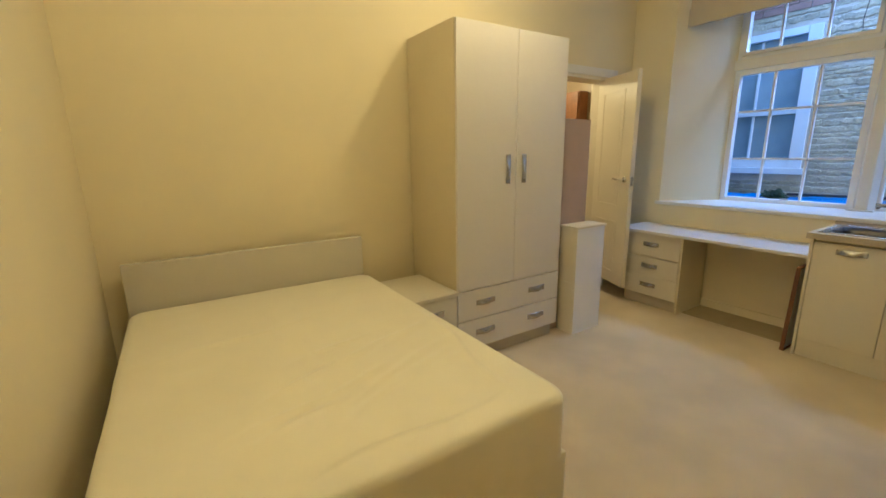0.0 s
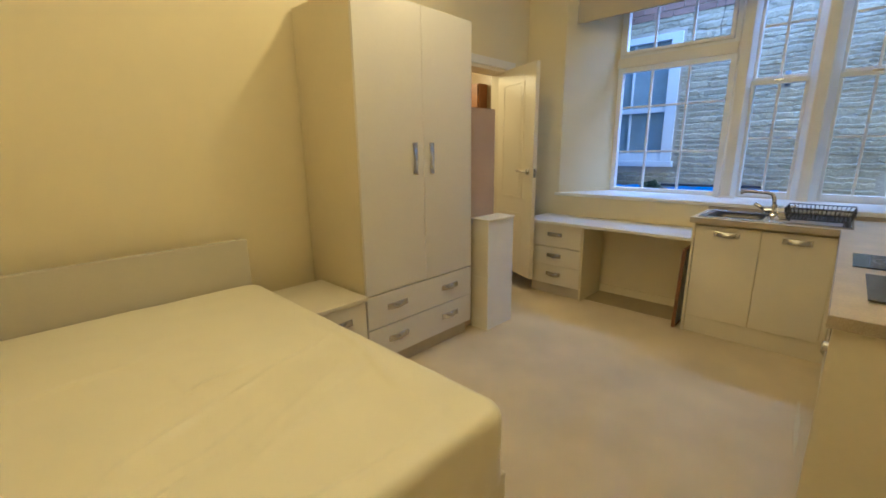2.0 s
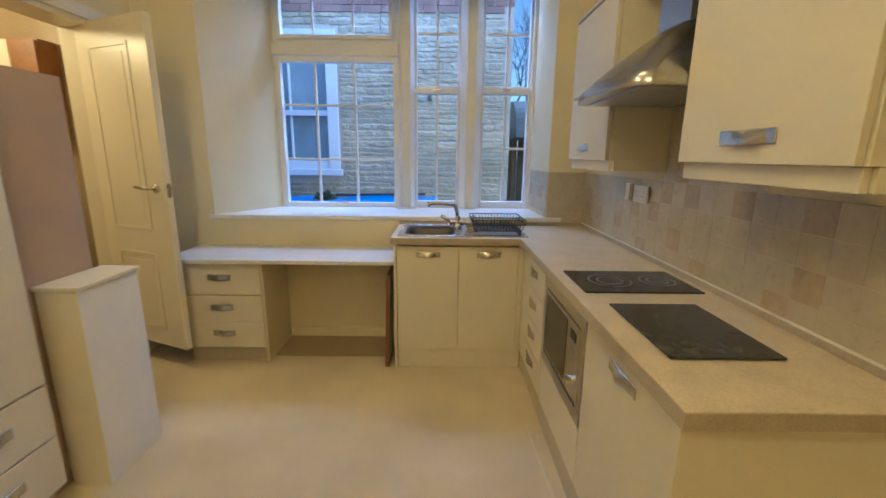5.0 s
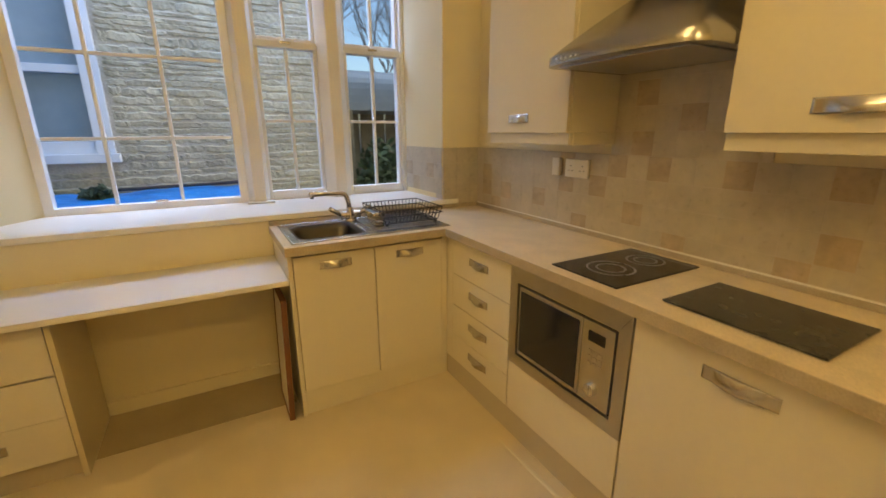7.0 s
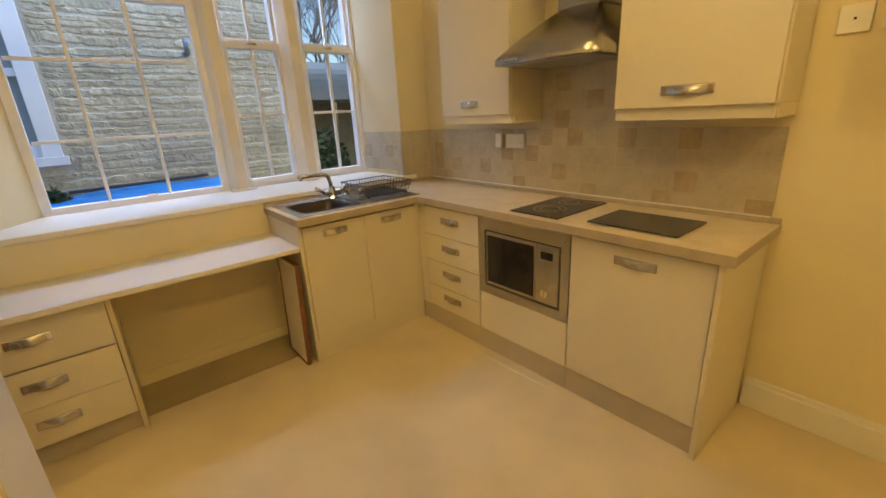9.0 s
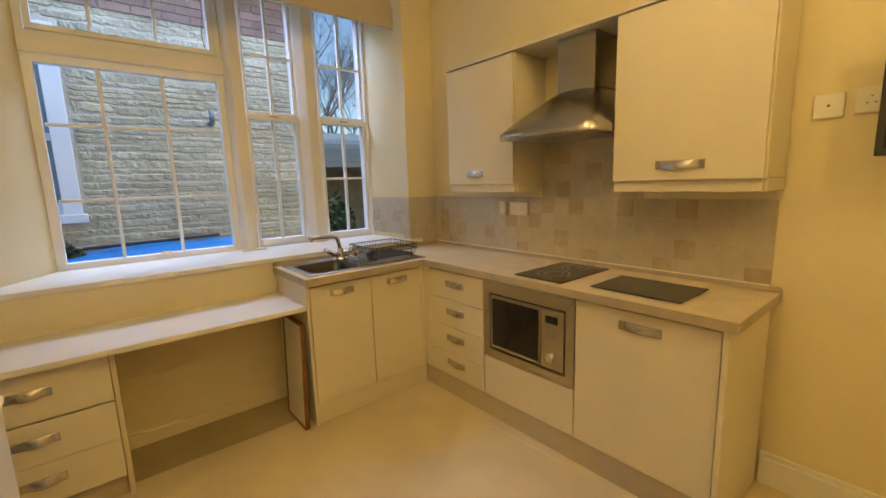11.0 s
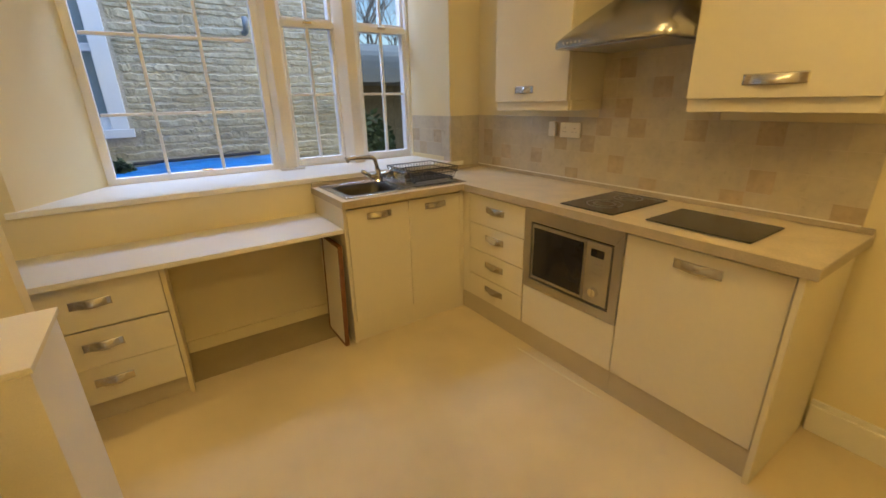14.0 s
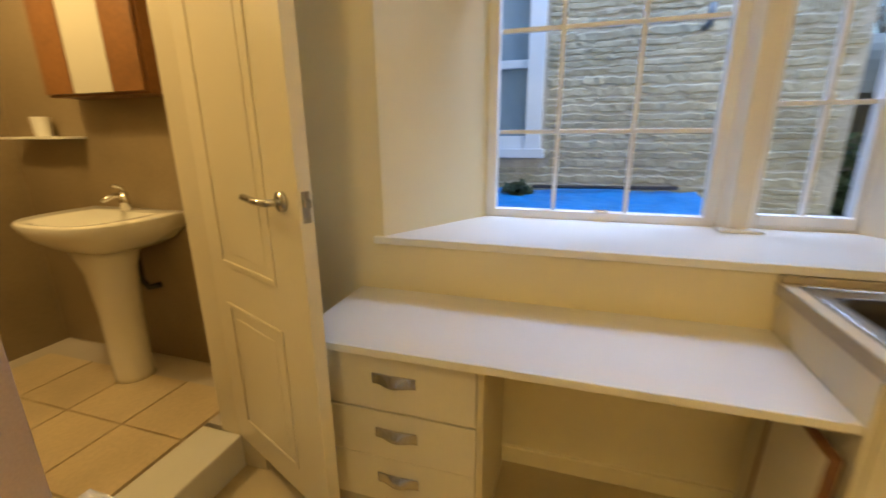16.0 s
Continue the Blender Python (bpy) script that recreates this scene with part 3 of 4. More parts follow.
for a, b in ((0, 1), (2, 3), (0, 2), (1, 3)):
    for k in range(4):
        bm.faces.new((loops[a][k], loops[a][(k + 1) % 4], loops[b][(k + 1) % 4], loops[b][k]))
part("surround", bm, M_STEEL, ob, "brushed steel surround frame", 0.0015)
boxpart("recess", (2.80, 3.295, DF - 0.018, DF - 0.012, 0.428, 0.752), M_BLACK, ob, "black recess")
boxpart("door", (2.945, 3.285, DF - 0.012, DF + 0.002, 0.438, 0.742), M_STEEL, ob, "brushed steel door frame")
boxpart("window_glass", (2.957, 3.274, DF + 0.002, DF + 0.005, 0.455, 0.725), M_BLACK, ob, "black door glass")
boxpart("control_panel", (2.81, 2.942, DF - 0.012, DF + 0.002, 0.438, 0.742), M_STEEL, ob, "brushed steel control panel")
boxpart("display", (2.845, 2.915, DF + 0.002, DF + 0.004, 0.672, 0.71), M_BLACK, ob, "dark display")
for r in range(3):
    for c in range(3):
        boxpart("button", (2.85 + c * 0.022, 2.866 + c * 0.022, DF + 0.002, DF + 0.0045, 0.585 + r * 0.022, 0.598 + r * 0.022), M_STEEL, ob, "", 0.001)
bm = bmesh.new()
cyl(bm, (2.88, DF + 0.002, 0.50), (2.88, DF + 0.022, 0.50), 0.024, 0.021, 24)
box(bm, 2.877, 2.883, DF + 0.022, DF + 0.026, 0.482, 0.518)
part("knob", bm, M_CHROME, ob, "chrome timer knob", smooth=False)

ob = thing("dishwasher_unit", (2.45, 0.28, 0), "cream laminate kitchen base unit with one wide door", "kitchen unit", "kitchen base units")
boxpart("body", (2.16, 2.75, 0.05, DF - 0.02, 0.13, TOPB - 0.001), M_CARC, ob, "cream melamine carcass")
d = unit_door("door", ob, 2.166, 2.749, 0.133, 0.818)
handle(d, 2.455, DF, 0.756, "N", length=0.175)
boxpart("end_panel", (2.138, 2.158, 0.05, DF + 0.02, 0, TOPB - 0.001), M_UNIT, ob, "cream end panel")

ob = thing("sink_unit", (4.15, 0.95, 0), "cream laminate sink base unit with two doors", "kitchen unit", "kitchen base units")
boxpart("body", (SF + 0.02, EW - 0.005, 0.56, 1.33, 0.13, 0.70), M_CARC, ob, "cream melamine carcass")
boxpart("top_rail", (SF + 0.02, SF + 0.04, 0.56, 1.33, 0.701, TOPB - 0.001), M_CARC, ob, "cream front rail")
for y0, y1 in ((0.575, 0.943), (0.947, 1.328)):
    d = unit_door("door", ob, y0, y1, 0.133, 0.815, facing="W")
    handle(d, SF, (y0 + y1) / 2 + 0.0, 0.765, "W", length=0.15)
boxpart("corner_post", (SF + 0.001, SF + 0.018, DF + 0.001, 0.573, 0.13, TOPB - 0.002), M_UNIT, ob, "cream corner filler")
boxpart("end_panel", (SF, EW - 0.002, 1.332, 1.350, 0, TOPB - 0.001), M_UNIT, ob, "cream end panel")
boxpart("plinth", (3.915, 3.93, 0.535, 1.330, 0, 0.128), M_UNIT, ob, "cream plinth")
ob = thing("kitchen_plinth", (3.0, 0.5, 0), "grey-beige plinth under the kitchen units", "plinth")
for a, b in ((2.16, 2.751), (2.752, 3.345), (3.346, 3.914)):
    boxpart("board", (a, b, 0.516, 0.531, 0, 0.128), M_PLINTH, ob, "grey-beige board", 0.0)

# worktop with a cut-out left for the bowl
SINK = (3.90, 4.335, 0.52, 1.325)
BOWL = (3.955, 4.255, 0.965, 1.28)
ob = thing("worktop", (3.6, 0.5, TOPB), "speckled beige L-shaped laminate worktop with a grey-beige edge", "worktop")
E0, EWL = 3.86, EW - 0.001
bm = bmesh.new()
outer = [(2.112, SW + 0.002), (EWL, SW + 0.002), (EWL, 1.36), (E0, 1.36), (E0, 0.572), (2.112, 0.572)]
hole = [(BOWL[0], BOWL[2]), (BOWL[1], BOWL[2]), (BOWL[1], BOWL[3]), (BOWL[0], BOWL[3])]
tops = []
for z in (TOPB, TOPT):
    o = [bm.verts.new((*p, z)) for p in outer]
    h = [bm.verts.new((*p, z)) for p in hole]
    for q in ((o[0], o[1], h[1], h[0], o[4], o[5]), (o[1], o[2], h[2], h[1]), (o[2], o[3], h[3], h[2]), (o[3], o[4], h[0], h[3])):
        bm.faces.new(q)
    tops.append((o, h))
for k in range(2):
    a, b = tops[0][k], tops[1][k]
    for q in range(len(a)):
        bm.faces.new((a[q], a[(q + 1) % len(a)], b[(q + 1) % len(a)], b[q]))
part("slab", bm, M_TOP, ob, "speckled beige slab")
bm = bmesh.new()
box(bm, 2.109, E0, 0.572, 0.575, TOPB, TOPT - 0.002)
box(bm, E0 - 0.003, E0, 0.575, 1.363, TOPB, TOPT - 0.002)
box(bm, E0, EWL, 1.36, 1.363, TOPB, TOPT - 0.002)
box(bm, 2.109, 2.112, SW + 0.002, 0.572, TOPB, TOPT - 0.002)
part("edging", bm, M_EDGE, ob, "grey-beige edging")
bm = bmesh.new()
box(bm, 2.112, EW - 0.002, SW + 0.002, SW + 0.022, TOPT, TOPT + 0.022)
box(bm, EW - 0.02, EW - 0.001, SW + 0.022, 1.36, TOPT, 0.900)
part("upstand", bm, M_EDGE, ob, "grey-beige upstand strip", 0.004)
bm = bmesh.new()
box(bm, 2.15, EWL - 0.02, SW + 0.009, SW + 0.017, TOPT + 0.0222, TOPT + 0.0275)
part("sealant", bm, M_PLASTIC, ob, "white silicone sealant line")


def sink():
    x0, x1, y0, y1 = SINK
    a, b, c, d = BOWL
    ob = thing("kitchen_sink", (4.14, 0.9, TOPT), "stainless steel inset sink with a ribbed drainer", "sink")
    bm = bmesh.new()
    tops = []
    for z in (TOPT, TOPT + 0.005):
        o = [bm.verts.new((*p, z)) for p in ((x0, y0), (x1, y0), (x1, y1), (x0, y1))]
        h = [bm.verts.new((*p, z)) for p in ((a, c), (b, c), (b, d), (a, d))]
        for q in range(4):
            bm.faces.new((o[q], o[(q + 1) % 4], h[(q + 1) % 4], h[q]))
        tops.append((o, h))
    for k in range(2):
        p, q = tops[0][k], tops[1][k]
        for n in range(4):
            bm.faces.new((p[n], p[(n + 1) % 4], q[(n + 1) % 4], q[n]))
    part("deck", bm, M_HOOD, ob, "bright brushed steel deck")
    bm = bmesh.new()
    tube(bm, [(x0 + 0.006, y0 + 0.006, TOPT + 0.004), (x1 - 0.006, y0 + 0.006, TOPT + 0.004), (x1 - 0.006, y1 - 0.006, TOPT + 0.004), (x0 + 0.006, y1 - 0.006, TOPT + 0.004), (x0 + 0.006, y0 + 0.007, TOPT + 0.004)], 0.004, 8)
    part("rim", bm, M_CHROME, ob, "shiny rolled rim", smooth=True)
    for i in range(9):
        x = a + 0.012 + i * 0.036
        boxpart("drainer_rib", (x, x + 0.014, y0 + 0.05, c - 0.05, TOPT + 0.005, TOPT + 0.008), M_STEEL, ob, "", 0.001)
    bm = bmesh.new()
    rings = []
    for z, inset in ((TOPT + 0.006, -0.006), (TOPT + 0.004, 0.004), (TOPT - 0.03, 0.012), (TOPT - 0.14, 0.03), (TOPT - 0.15, 0.05)):
        pts = []
        r = 0.05
        for cx, cy, st in ((b - inset - r, d - inset - r, 0), (a + inset + r, d - inset - r, 90), (a + inset + r, c + inset + r, 180), (b - inset - r, c + inset + r, 270)):
            for k in range(6):
                an = radians(st + 18 * k)
                pts.append(bm.verts.new((cx + r * math.cos(an), cy + r * math.sin(an), z)))
        rings.append(pts)
    for p, q in zip(rings, rings[1:]):
        for k in range(24):
            bm.faces.new((p[k], p[(k + 1) % 24], q[(k + 1) % 24], q[k]))
    bm.faces.new(rings[-1])
    part("bowl", bm, M_BOWL, ob, "steel bowl with its shade in the colour", smooth=True)
    bm = bmesh.new()
    cyl(bm, ((a + b) / 2, (c + d) / 2, TOPT - 0.149), ((a + b) / 2, (c + d) / 2, TOPT - 0.146), 0.035, seg=20)
    part("waste", bm, M_CHROME, ob, "chrome waste")
    tap = thing("kitchen_tap", (4.325, 0.92, TOPT + 0.005), "chrome kitchen mixer tap with a swan spout", "tap")
    tx, ty, zt = 4.300, 0.94, TOPT
    bm = bmesh.new()
    cyl(bm, (tx, ty, zt + 0.005), (tx, ty, zt + 0.014), 0.034, 0.030, 20)
    tube(bm, [(tx, ty - 0.055, zt + 0.034), (tx, ty + 0.055, zt + 0.034)], 0.021, 14)
    cyl(bm, (tx, ty, zt + 0.010), (tx, ty, zt + 0.075), 0.024, 0.019, 20)
    part("base", bm, M_CHROME, tap, "chrome mixer body")
    bm = bmesh.new()
    tube(bm, [(tx, ty, zt + 0.05), (tx, ty + 0.006, zt + 0.10), (tx, ty + 0.016, zt + 0.138), (tx, ty + 0.026, zt + 0.150), (tx - 0.002, ty + 0.045, zt + 0.157), (tx - 0.008, ty + 0.14, zt + 0.163), (tx - 0.014, ty + 0.215, zt + 0.163)], 0.0135, 14)
    cyl(bm, (tx - 0.013, ty + 0.203, zt + 0.163), (tx - 0.013, ty + 0.203, zt + 0.140), 0.0125, 0.0115, 14)
    part("spout", bm, M_CHROME, tap, "angular chrome spout", smooth=True)
    for sd in (-1, 1):
        bm = bmesh.new()
        tube(bm, [(tx, ty + sd * 0.05, zt + 0.036), (tx - 0.006, ty + sd * 0.075, zt + 0.052), (tx - 0.02, ty + sd * 0.115, zt + 0.078)], 0.013, 10)
        part("tap_lever", bm, M_CHROME, tap, "chrome tap lever", smooth=True)


sink()


def dish_rack():
    x0, x1, y0, y1, z0 = 3.99, 4.32, 0.54, 0.84, TOPT + 0.006
    ob = thing("dish_rack", (4.18, 0.62, z0), "dark wire dish drying rack standing on the drainer", "dish rack")
    r = 0.0022
    bm = bmesh.new()
    lo, hi = [(x0 + 0.02, y0), (x1 - 0.02, y0), (x1 - 0.02, y1), (x0 + 0.02, y1)], [(x0, y0 - 0.02), (x1, y0 - 0.02), (x1, y1 + 0.02), (x0, y1 + 0.02)]
    for z, ring in ((z0 + 0.015, lo), (z0 + 0.085, hi), (z0 + 0.055, hi)):
        for i in range(4):
            cyl(bm, (*ring[i], z), (*ring[(i + 1) % 4], z), 0.003, seg=6)
    part("rim", bm, M_DARKPL, ob, "dark wire rim")
    n = 15
    for i in range(n + 1):
        y = y0 + (y1 - y0) * i / n
        yy = y0 - 0.02 + (y1 - y0 + 0.04) * i / n
        bm = bmesh.new()
        tube(bm, [(x0, yy, z0 + 0.085), (x0 + 0.02, y, z0 + 0.015), (x1 - 0.02, y, z0 + 0.015), (x1, yy, z0 + 0.085)], r, 5)
        part("wire", bm, M_DARKPL, ob)
    for i in range(1, 8):
        x = x0 + 0.02 + (x1 - x0 - 0.04) * i / 8
        bm = bmesh.new()
        tube(bm, [(x, y0 - 0.02, z0 + 0.085), (x, y0, z0 + 0.015), (x, y1, z0 + 0.015), (x, y1 + 0.02, z0 + 0.085)], r, 5)
        part("wire", bm, M_DARKPL, ob)
    for x in (x0 + 0.03, x1 - 0.03):
        for y in (y0 + 0.01, y1 - 0.01):
            boxpart("foot", (x - 0.006, x + 0.006, y - 0.006, y + 0.006, z0, z0 + 0.014), M_DARKPL, ob)

    bm = bmesh.new()
    vs = box(bm, 4.03, 4.15, y1 + 0.002, y1 + 0.045, z0 + 0.004, z0 + 0.078)
    for v in vs:
        if v.co.z > z0 + 0.05:
            v.co.y += 0.02
            v.co.x += 0.012 if v.co.x > 4.09 else -0.012
    part("cutlery_holder", bm, M_CHROME, ob, "shiny metal cutlery holder", 0.003)


dish_rack()


def hob(name, x0, x1, y0, y1, label, rings):
    ob = thing(name, ((x0 + x1) / 2, (y0 + y1) / 2, TOPT), label, "hob")
    boxpart("glass_top", (x0, x1, y0, y1, TOPT, TOPT + 0.006), M_BLACK, ob, "black glass top", 0.0015)
    for cx, cy, r in rings:
        bm = bmesh.new()
        for rr in (r, r * 0.62):
            a = [bm.verts.new((cx + rr * math.cos(k * math.pi / 18), cy + rr * math.sin(k * math.pi / 18), TOPT + 0.0067)) for k in range(36)]
            b = [bm.verts.new((cx + (rr - 0.008) * math.cos(k * math.pi / 18), cy + (rr - 0.008) * math.sin(k * math.pi / 18), TOPT + 0.0067)) for k in range(36)]
            for k in range(36):
                bm.faces.new((a[k], a[(k + 1) % 36], b[(k + 1) % 36], b[k]))
        part("cooking_ring", bm, M_RING, ob, "printed grey cooking ring")


hob("ceramic_hob", 2.84, 3.13, 0.085, 0.525, "black glass two-ring ceramic hob set in the worktop", ((2.985, 0.19, 0.07), (2.985, 0.38, 0.085)))
glasstop = thing("glass_chopping_board", (2.52, 0.34, TOPT), "dark mottled glass worktop saver", "chopping board")
boxpart("board", (2.325, 2.71, 0.20, 0.49, TOPT + 0.003, TOPT + 0.009), M_BOARD, glasstop, "dark glass board", 0.002)
for x in (2.35, 2.685):
    for y in (0.225, 0.465):
        boxpart("foot", (x - 0.008, x + 0.008, y - 0.008, y + 0.008, TOPT, TOPT + 0.003), M_DARKPL, glasstop, "", 0.0)

# wall cupboards
CF, CB, CT = 0.32, 1.345, 2.06


def wall_cupboard(name, x0, x1, group="kitchen wall cupboards", hx=None, hl=0.165, over=0.0):
    ob = thing(name, ((x0 + x1) / 2, 0.2, CB), "cream laminate kitchen wall cupboard with one door", "wall cupboard", group)
    boxpart("body", (x0, x1, SW + 0.001, CF - 0.02, CB + 0.004, CT), M_UNIT, ob, "cream carcass")
    d = boxpart("door", (x0 + 0.003 + over, x1 - 0.003, CF - 0.018, CF, CB + 0.004, CT - 0.002), M_UNIT, ob, "cream door")
    handle(d, hx or (x0 + x1) / 2, CF, CB + 0.066, "N", length=hl)
    boxpart("light_pelmet", (x0 + 0.01, x1, CF - 0.04, CF - 0.022, CB - 0.045, CB + 0.003), M_UNIT, ob, "cream pelmet under the cupboard")
    boxpart("pelmet_return", (x0, x0 + 0.018, SW + 0.001, CF - 0.041, CB - 0.045, CB + 0.003), M_UNIT, ob, "cream pelmet return")
    return ob


wall_cupboard("wall_cupboard", 2.136, 2.715, over=0.004, hl=0.19)
wall_cupboard("wall_cupboard", 3.31, 3.87, hx=3.62, hl=0.14)
bm = bmesh.new()
box(bm, 2.125, 3.872, SW, CF + 0.004, CT + 0.006, CT + 0.024)
ob = thing("cupboard_cornice", (3.0, 0.2, CT), "thin cream top board over the wall cupboards", "cornice")
part("board", bm, M_UNIT, ob, "cream top board", 0.002)


def hood():
    x0, x1, zb, zf = 2.718, 3.305, 1.578, 1.606
    ob = thing("cooker_hood", (3.0, 0.25, zb), "brushed stainless steel chimney cooker hood", "cooker hood")
    bm = bmesh.new()
    n = 40
    yb, yf = SW + 0.012, 0.50
    # curved canopy: sections from the rim up to the chimney
    secs = []
    m = 10
    for k in range(m + 1):
        u = k / m
        e = 1 - (1 - u) ** 1.9
        z = zf + 0.205 * u ** 0.95
        hx = (x1 - x0) / 2 * (1 - u) ** 0.95 + 0.105 * (1 - (1 - u) ** 0.95)
        f = 0.27 + (yf - 0.27) * (1 - u) ** 0.85
        secs.append((hx, f, z, -0.055 * (1 - (1 - u) ** 1.15)))
    rows = []
    cx = (x0 + x1) / 2

    def loop(hx, f, z, off=0.0):
        pts = []
        for i in range(n + 1):
            s = math.sin(math.pi / 2 * (-1 + 2 * i / n))
            bulge = 0.045 * (1 - s * s) * (hx / ((x1 - x0) / 2)) - 0.040 * abs(s) ** 16
            pts.append((cx + off + hx * s, f - 0.035 + bulge, z))
        return [bm.verts.new(p) for p in [(cx + off - hx, yb, z), *pts, (cx + off + hx, yb, z)]]

    rows.append(loop((x1 - x0) / 2, yf, zb))
    for sct in secs:
        rows.append(loop(*sct))
    cnt = len(rows[0])
    for a, b in zip(rows, rows[1:]):
        for i in range(cnt):
            bm.faces.new((a[i], a[(i + 1) % cnt], b[(i + 1) % cnt], b[i]))
    bm.faces.new(rows[-1])
    bm.faces.new(rows[0][::-1])
    p = part("canopy", bm, M_HOOD, ob, "curved steel canopy", smooth=True)
    md = p.modifiers.new("split", "EDGE_SPLIT")
    md.split_angle = radians(55)
    boxpart("chimney", (cx - 0.16, cx + 0.05, SW + 0.012, 0.262, 1.77, CT + 0.004), M_HOOD, ob, "steel chimney", 0.002)
    boxpart("filter", (x0 + 0.05, x1 - 0.05, 0.08, 0.44, zb - 0.004, zb - 0.001), M_STEEL, ob, "mesh grease filter", 0.0)
    for i in range(5):
        bm = bmesh.new()
        x = cx + 0.12 - i * 0.022 + 0.06
        cyl(bm, (x, 0.495, 1.592), (x, 0.512, 1.592), 0.005, seg=10)
        part("button", bm, M_CHROME, ob, "small round button")


hood()


# ---- sockets ----
def socket(name, x, z, w, label, holes=True, depth=0.012, base=SW):
    ob = thing(name, (x, base, z), label, "socket")
    boxpart("plate", (x - w / 2, x + w / 2, base + 0.001, base + depth, z - 0.043, z + 0.043), M_PLASTIC, ob, "white plate", 0.003)
    if holes:
        for k in range(1 if w < 0.1 else 2):
            cx = x if w < 0.1 else x + (-0.036 if k else 0.036)
            for dx, dz in ((0, 0.012), (-0.011, -0.01), (0.011, -0.01)):
                boxpart("pin_hole", (cx + dx - 0.003, cx + dx + 0.003, base + depth, base + depth + 0.0008, z + dz - 0.002, z + dz + 0.002), M_DARKPL, ob, "", 0.0)
    return ob


TS = SW + 0.012
socket("wall_switch", 3.63, 1.185, 0.05, "small white fused switch on the tiles", holes=False, depth=0.022, base=TS)
socket("double_socket", 3.50, 1.182, 0.146, "white double power socket on the tiles", base=TS)
ob = socket("television_socket", 2.028, 1.605, 0.086, "white single aerial socket high on the wall", holes=False, depth=0.014)
boxpart("aerial_hole", (2.024, 2.032, SW + 0.014, SW + 0.015, 1.601, 1.609), M_DARKPL, ob, "", 0.0)
socket("single_socket", 1.915, 1.61, 0.086, "white single power socket high on the wall", depth=0.014)
tv = thing("television", (1.45, 0.16, 1.45), "black flat television on a wall bracket", "television")
boxpart("casing", (1.20, 1.88, 0.17, 0.21, 1.41, 1.83), M_DARKPL, tv, "black casing", 0.004)
boxpart("screen", (1.22, 1.86, 0.21, 0.212, 1.435, 1.81), M_BLACK, tv, "black glass screen", 0.0)
boxpart("bracket", (1.40, 1.52, SW, 0.17, 1.58, 1.72), M_DARKPL, tv, "black wall bracket")

# ---- desk ----
DT, DB, DX = 0.712, 0.688, 3.91
ob = thing("desk", (4.18, 2.0, 0), "white laminate built-in desk with a cream three-drawer pedestal", "desk")
bm = bmesh.new()
pts = [(EW - 0.001, 1.352), (EW - 0.001, 2.80), (4.10, 2.80)]
for k in range(7):
    an = radians(90 + 15 * k)
    pts.append((DX + 0.15 + 0.15 * math.cos(an), 2.65 + 0.15 * math.sin(an)))
pts += [(DX, 1.352)]
prism(bm, pts, DB, DT)
part("desktop", bm, M_DESK, ob, "white laminate desktop", 0.003)
boxpart("pedestal_body", (3.975, EW - 0.02, 2.214, 2.72, 0.10, DB - 0.001), M_CARC, ob, "cream pedestal carcass")
boxpart("side_panel", (3.955, EW - 0.02, 2.192, 2.212, 0, DB - 0.001), M_CARC, ob, "cream side panel")
boxpart("plinth", (3.985, 4.0, 2.214, 2.72, 0, 0.098), M_PLINTH, ob, "grey-beige plinth")
for z0, z1 in ((0.471, 0.682), (0.288, 0.463), (0.105, 0.2865)):
    d = boxpart("drawer_front", (3.955, 3.973, 2.215, 2.715, z0, z1), M_UNIT, ob, "cream drawer front")
    handle(d, 3.955, 2.475, (z0 + z1) / 2 + 0.01, "W", length=0.145)

# folded board under the desk
ob = thing("folded_table_leaf", (4.04, 1.40, 0), "white board with an orange-brown wooden edge leaning on the unit", "board")


def leaning(name, dims, lean, material, parent, label):
    bm = bmesh.new()
    vs = box(bm, *dims)
    for v in bm.verts:
        v.co.y -= lean * v.co.z
    part(name, bm, material, parent, label, 0.002)


leaning("panel", (3.912, 4.168, 1.396, 1.412, 0.012, 0.612), 0.03, M_DESK, ob, "white panel")
for dims in ((3.902, 3.911, 1.390, 1.416, 0.0, 0.622), (4.169, 4.179, 1.390, 1.416, 0.0, 0.622), (3.912, 4.168, 1.390, 1.416, 0.0, 0.0115), (3.912, 4.168, 1.390, 1.416, 0.6125, 0.622)):
    leaning("edge", dims, 0.03, M_WOOD2, ob, "orange-brown wooden edge")

# ---- bedroom furniture ----
WX0, WX1, WY0, WY1 = 1.84, 2.775, 2.495, NW - 0.02
ob = thing("wardrobe", (2.3, 2.8, 0), "tall cream two-door wardrobe with two rows of drawers", "wardrobe")
boxpart("body", (WX0, WX1, WY0 + 0.019, WY1, 0.10, 2.17), M_CARC, ob, "cream carcass")
boxpart("plinth", (WX0 + 0.01, WX1 - 0.01, WY0 + 0.05, WY1 - 0.02, 0, 0.099), M_PLINTH, ob, "grey-beige plinth")
WM = (WX0 + WX1) / 2 + 0.011
for x0, x1, hx in ((WX0 + 0.002, WM - 0.0015, WM - 0.070), (WM + 0.0015, WX1 - 0.002, WM + 0.070)):
    d = boxpart("door", (x0, x1, WY0, WY0 + 0.018, 0.535, 2.165), M_ROBE, ob, "pale cream door", 0.003)
    handle(d, hx, WY0, 1.31, "S", upright=True, length=0.19)
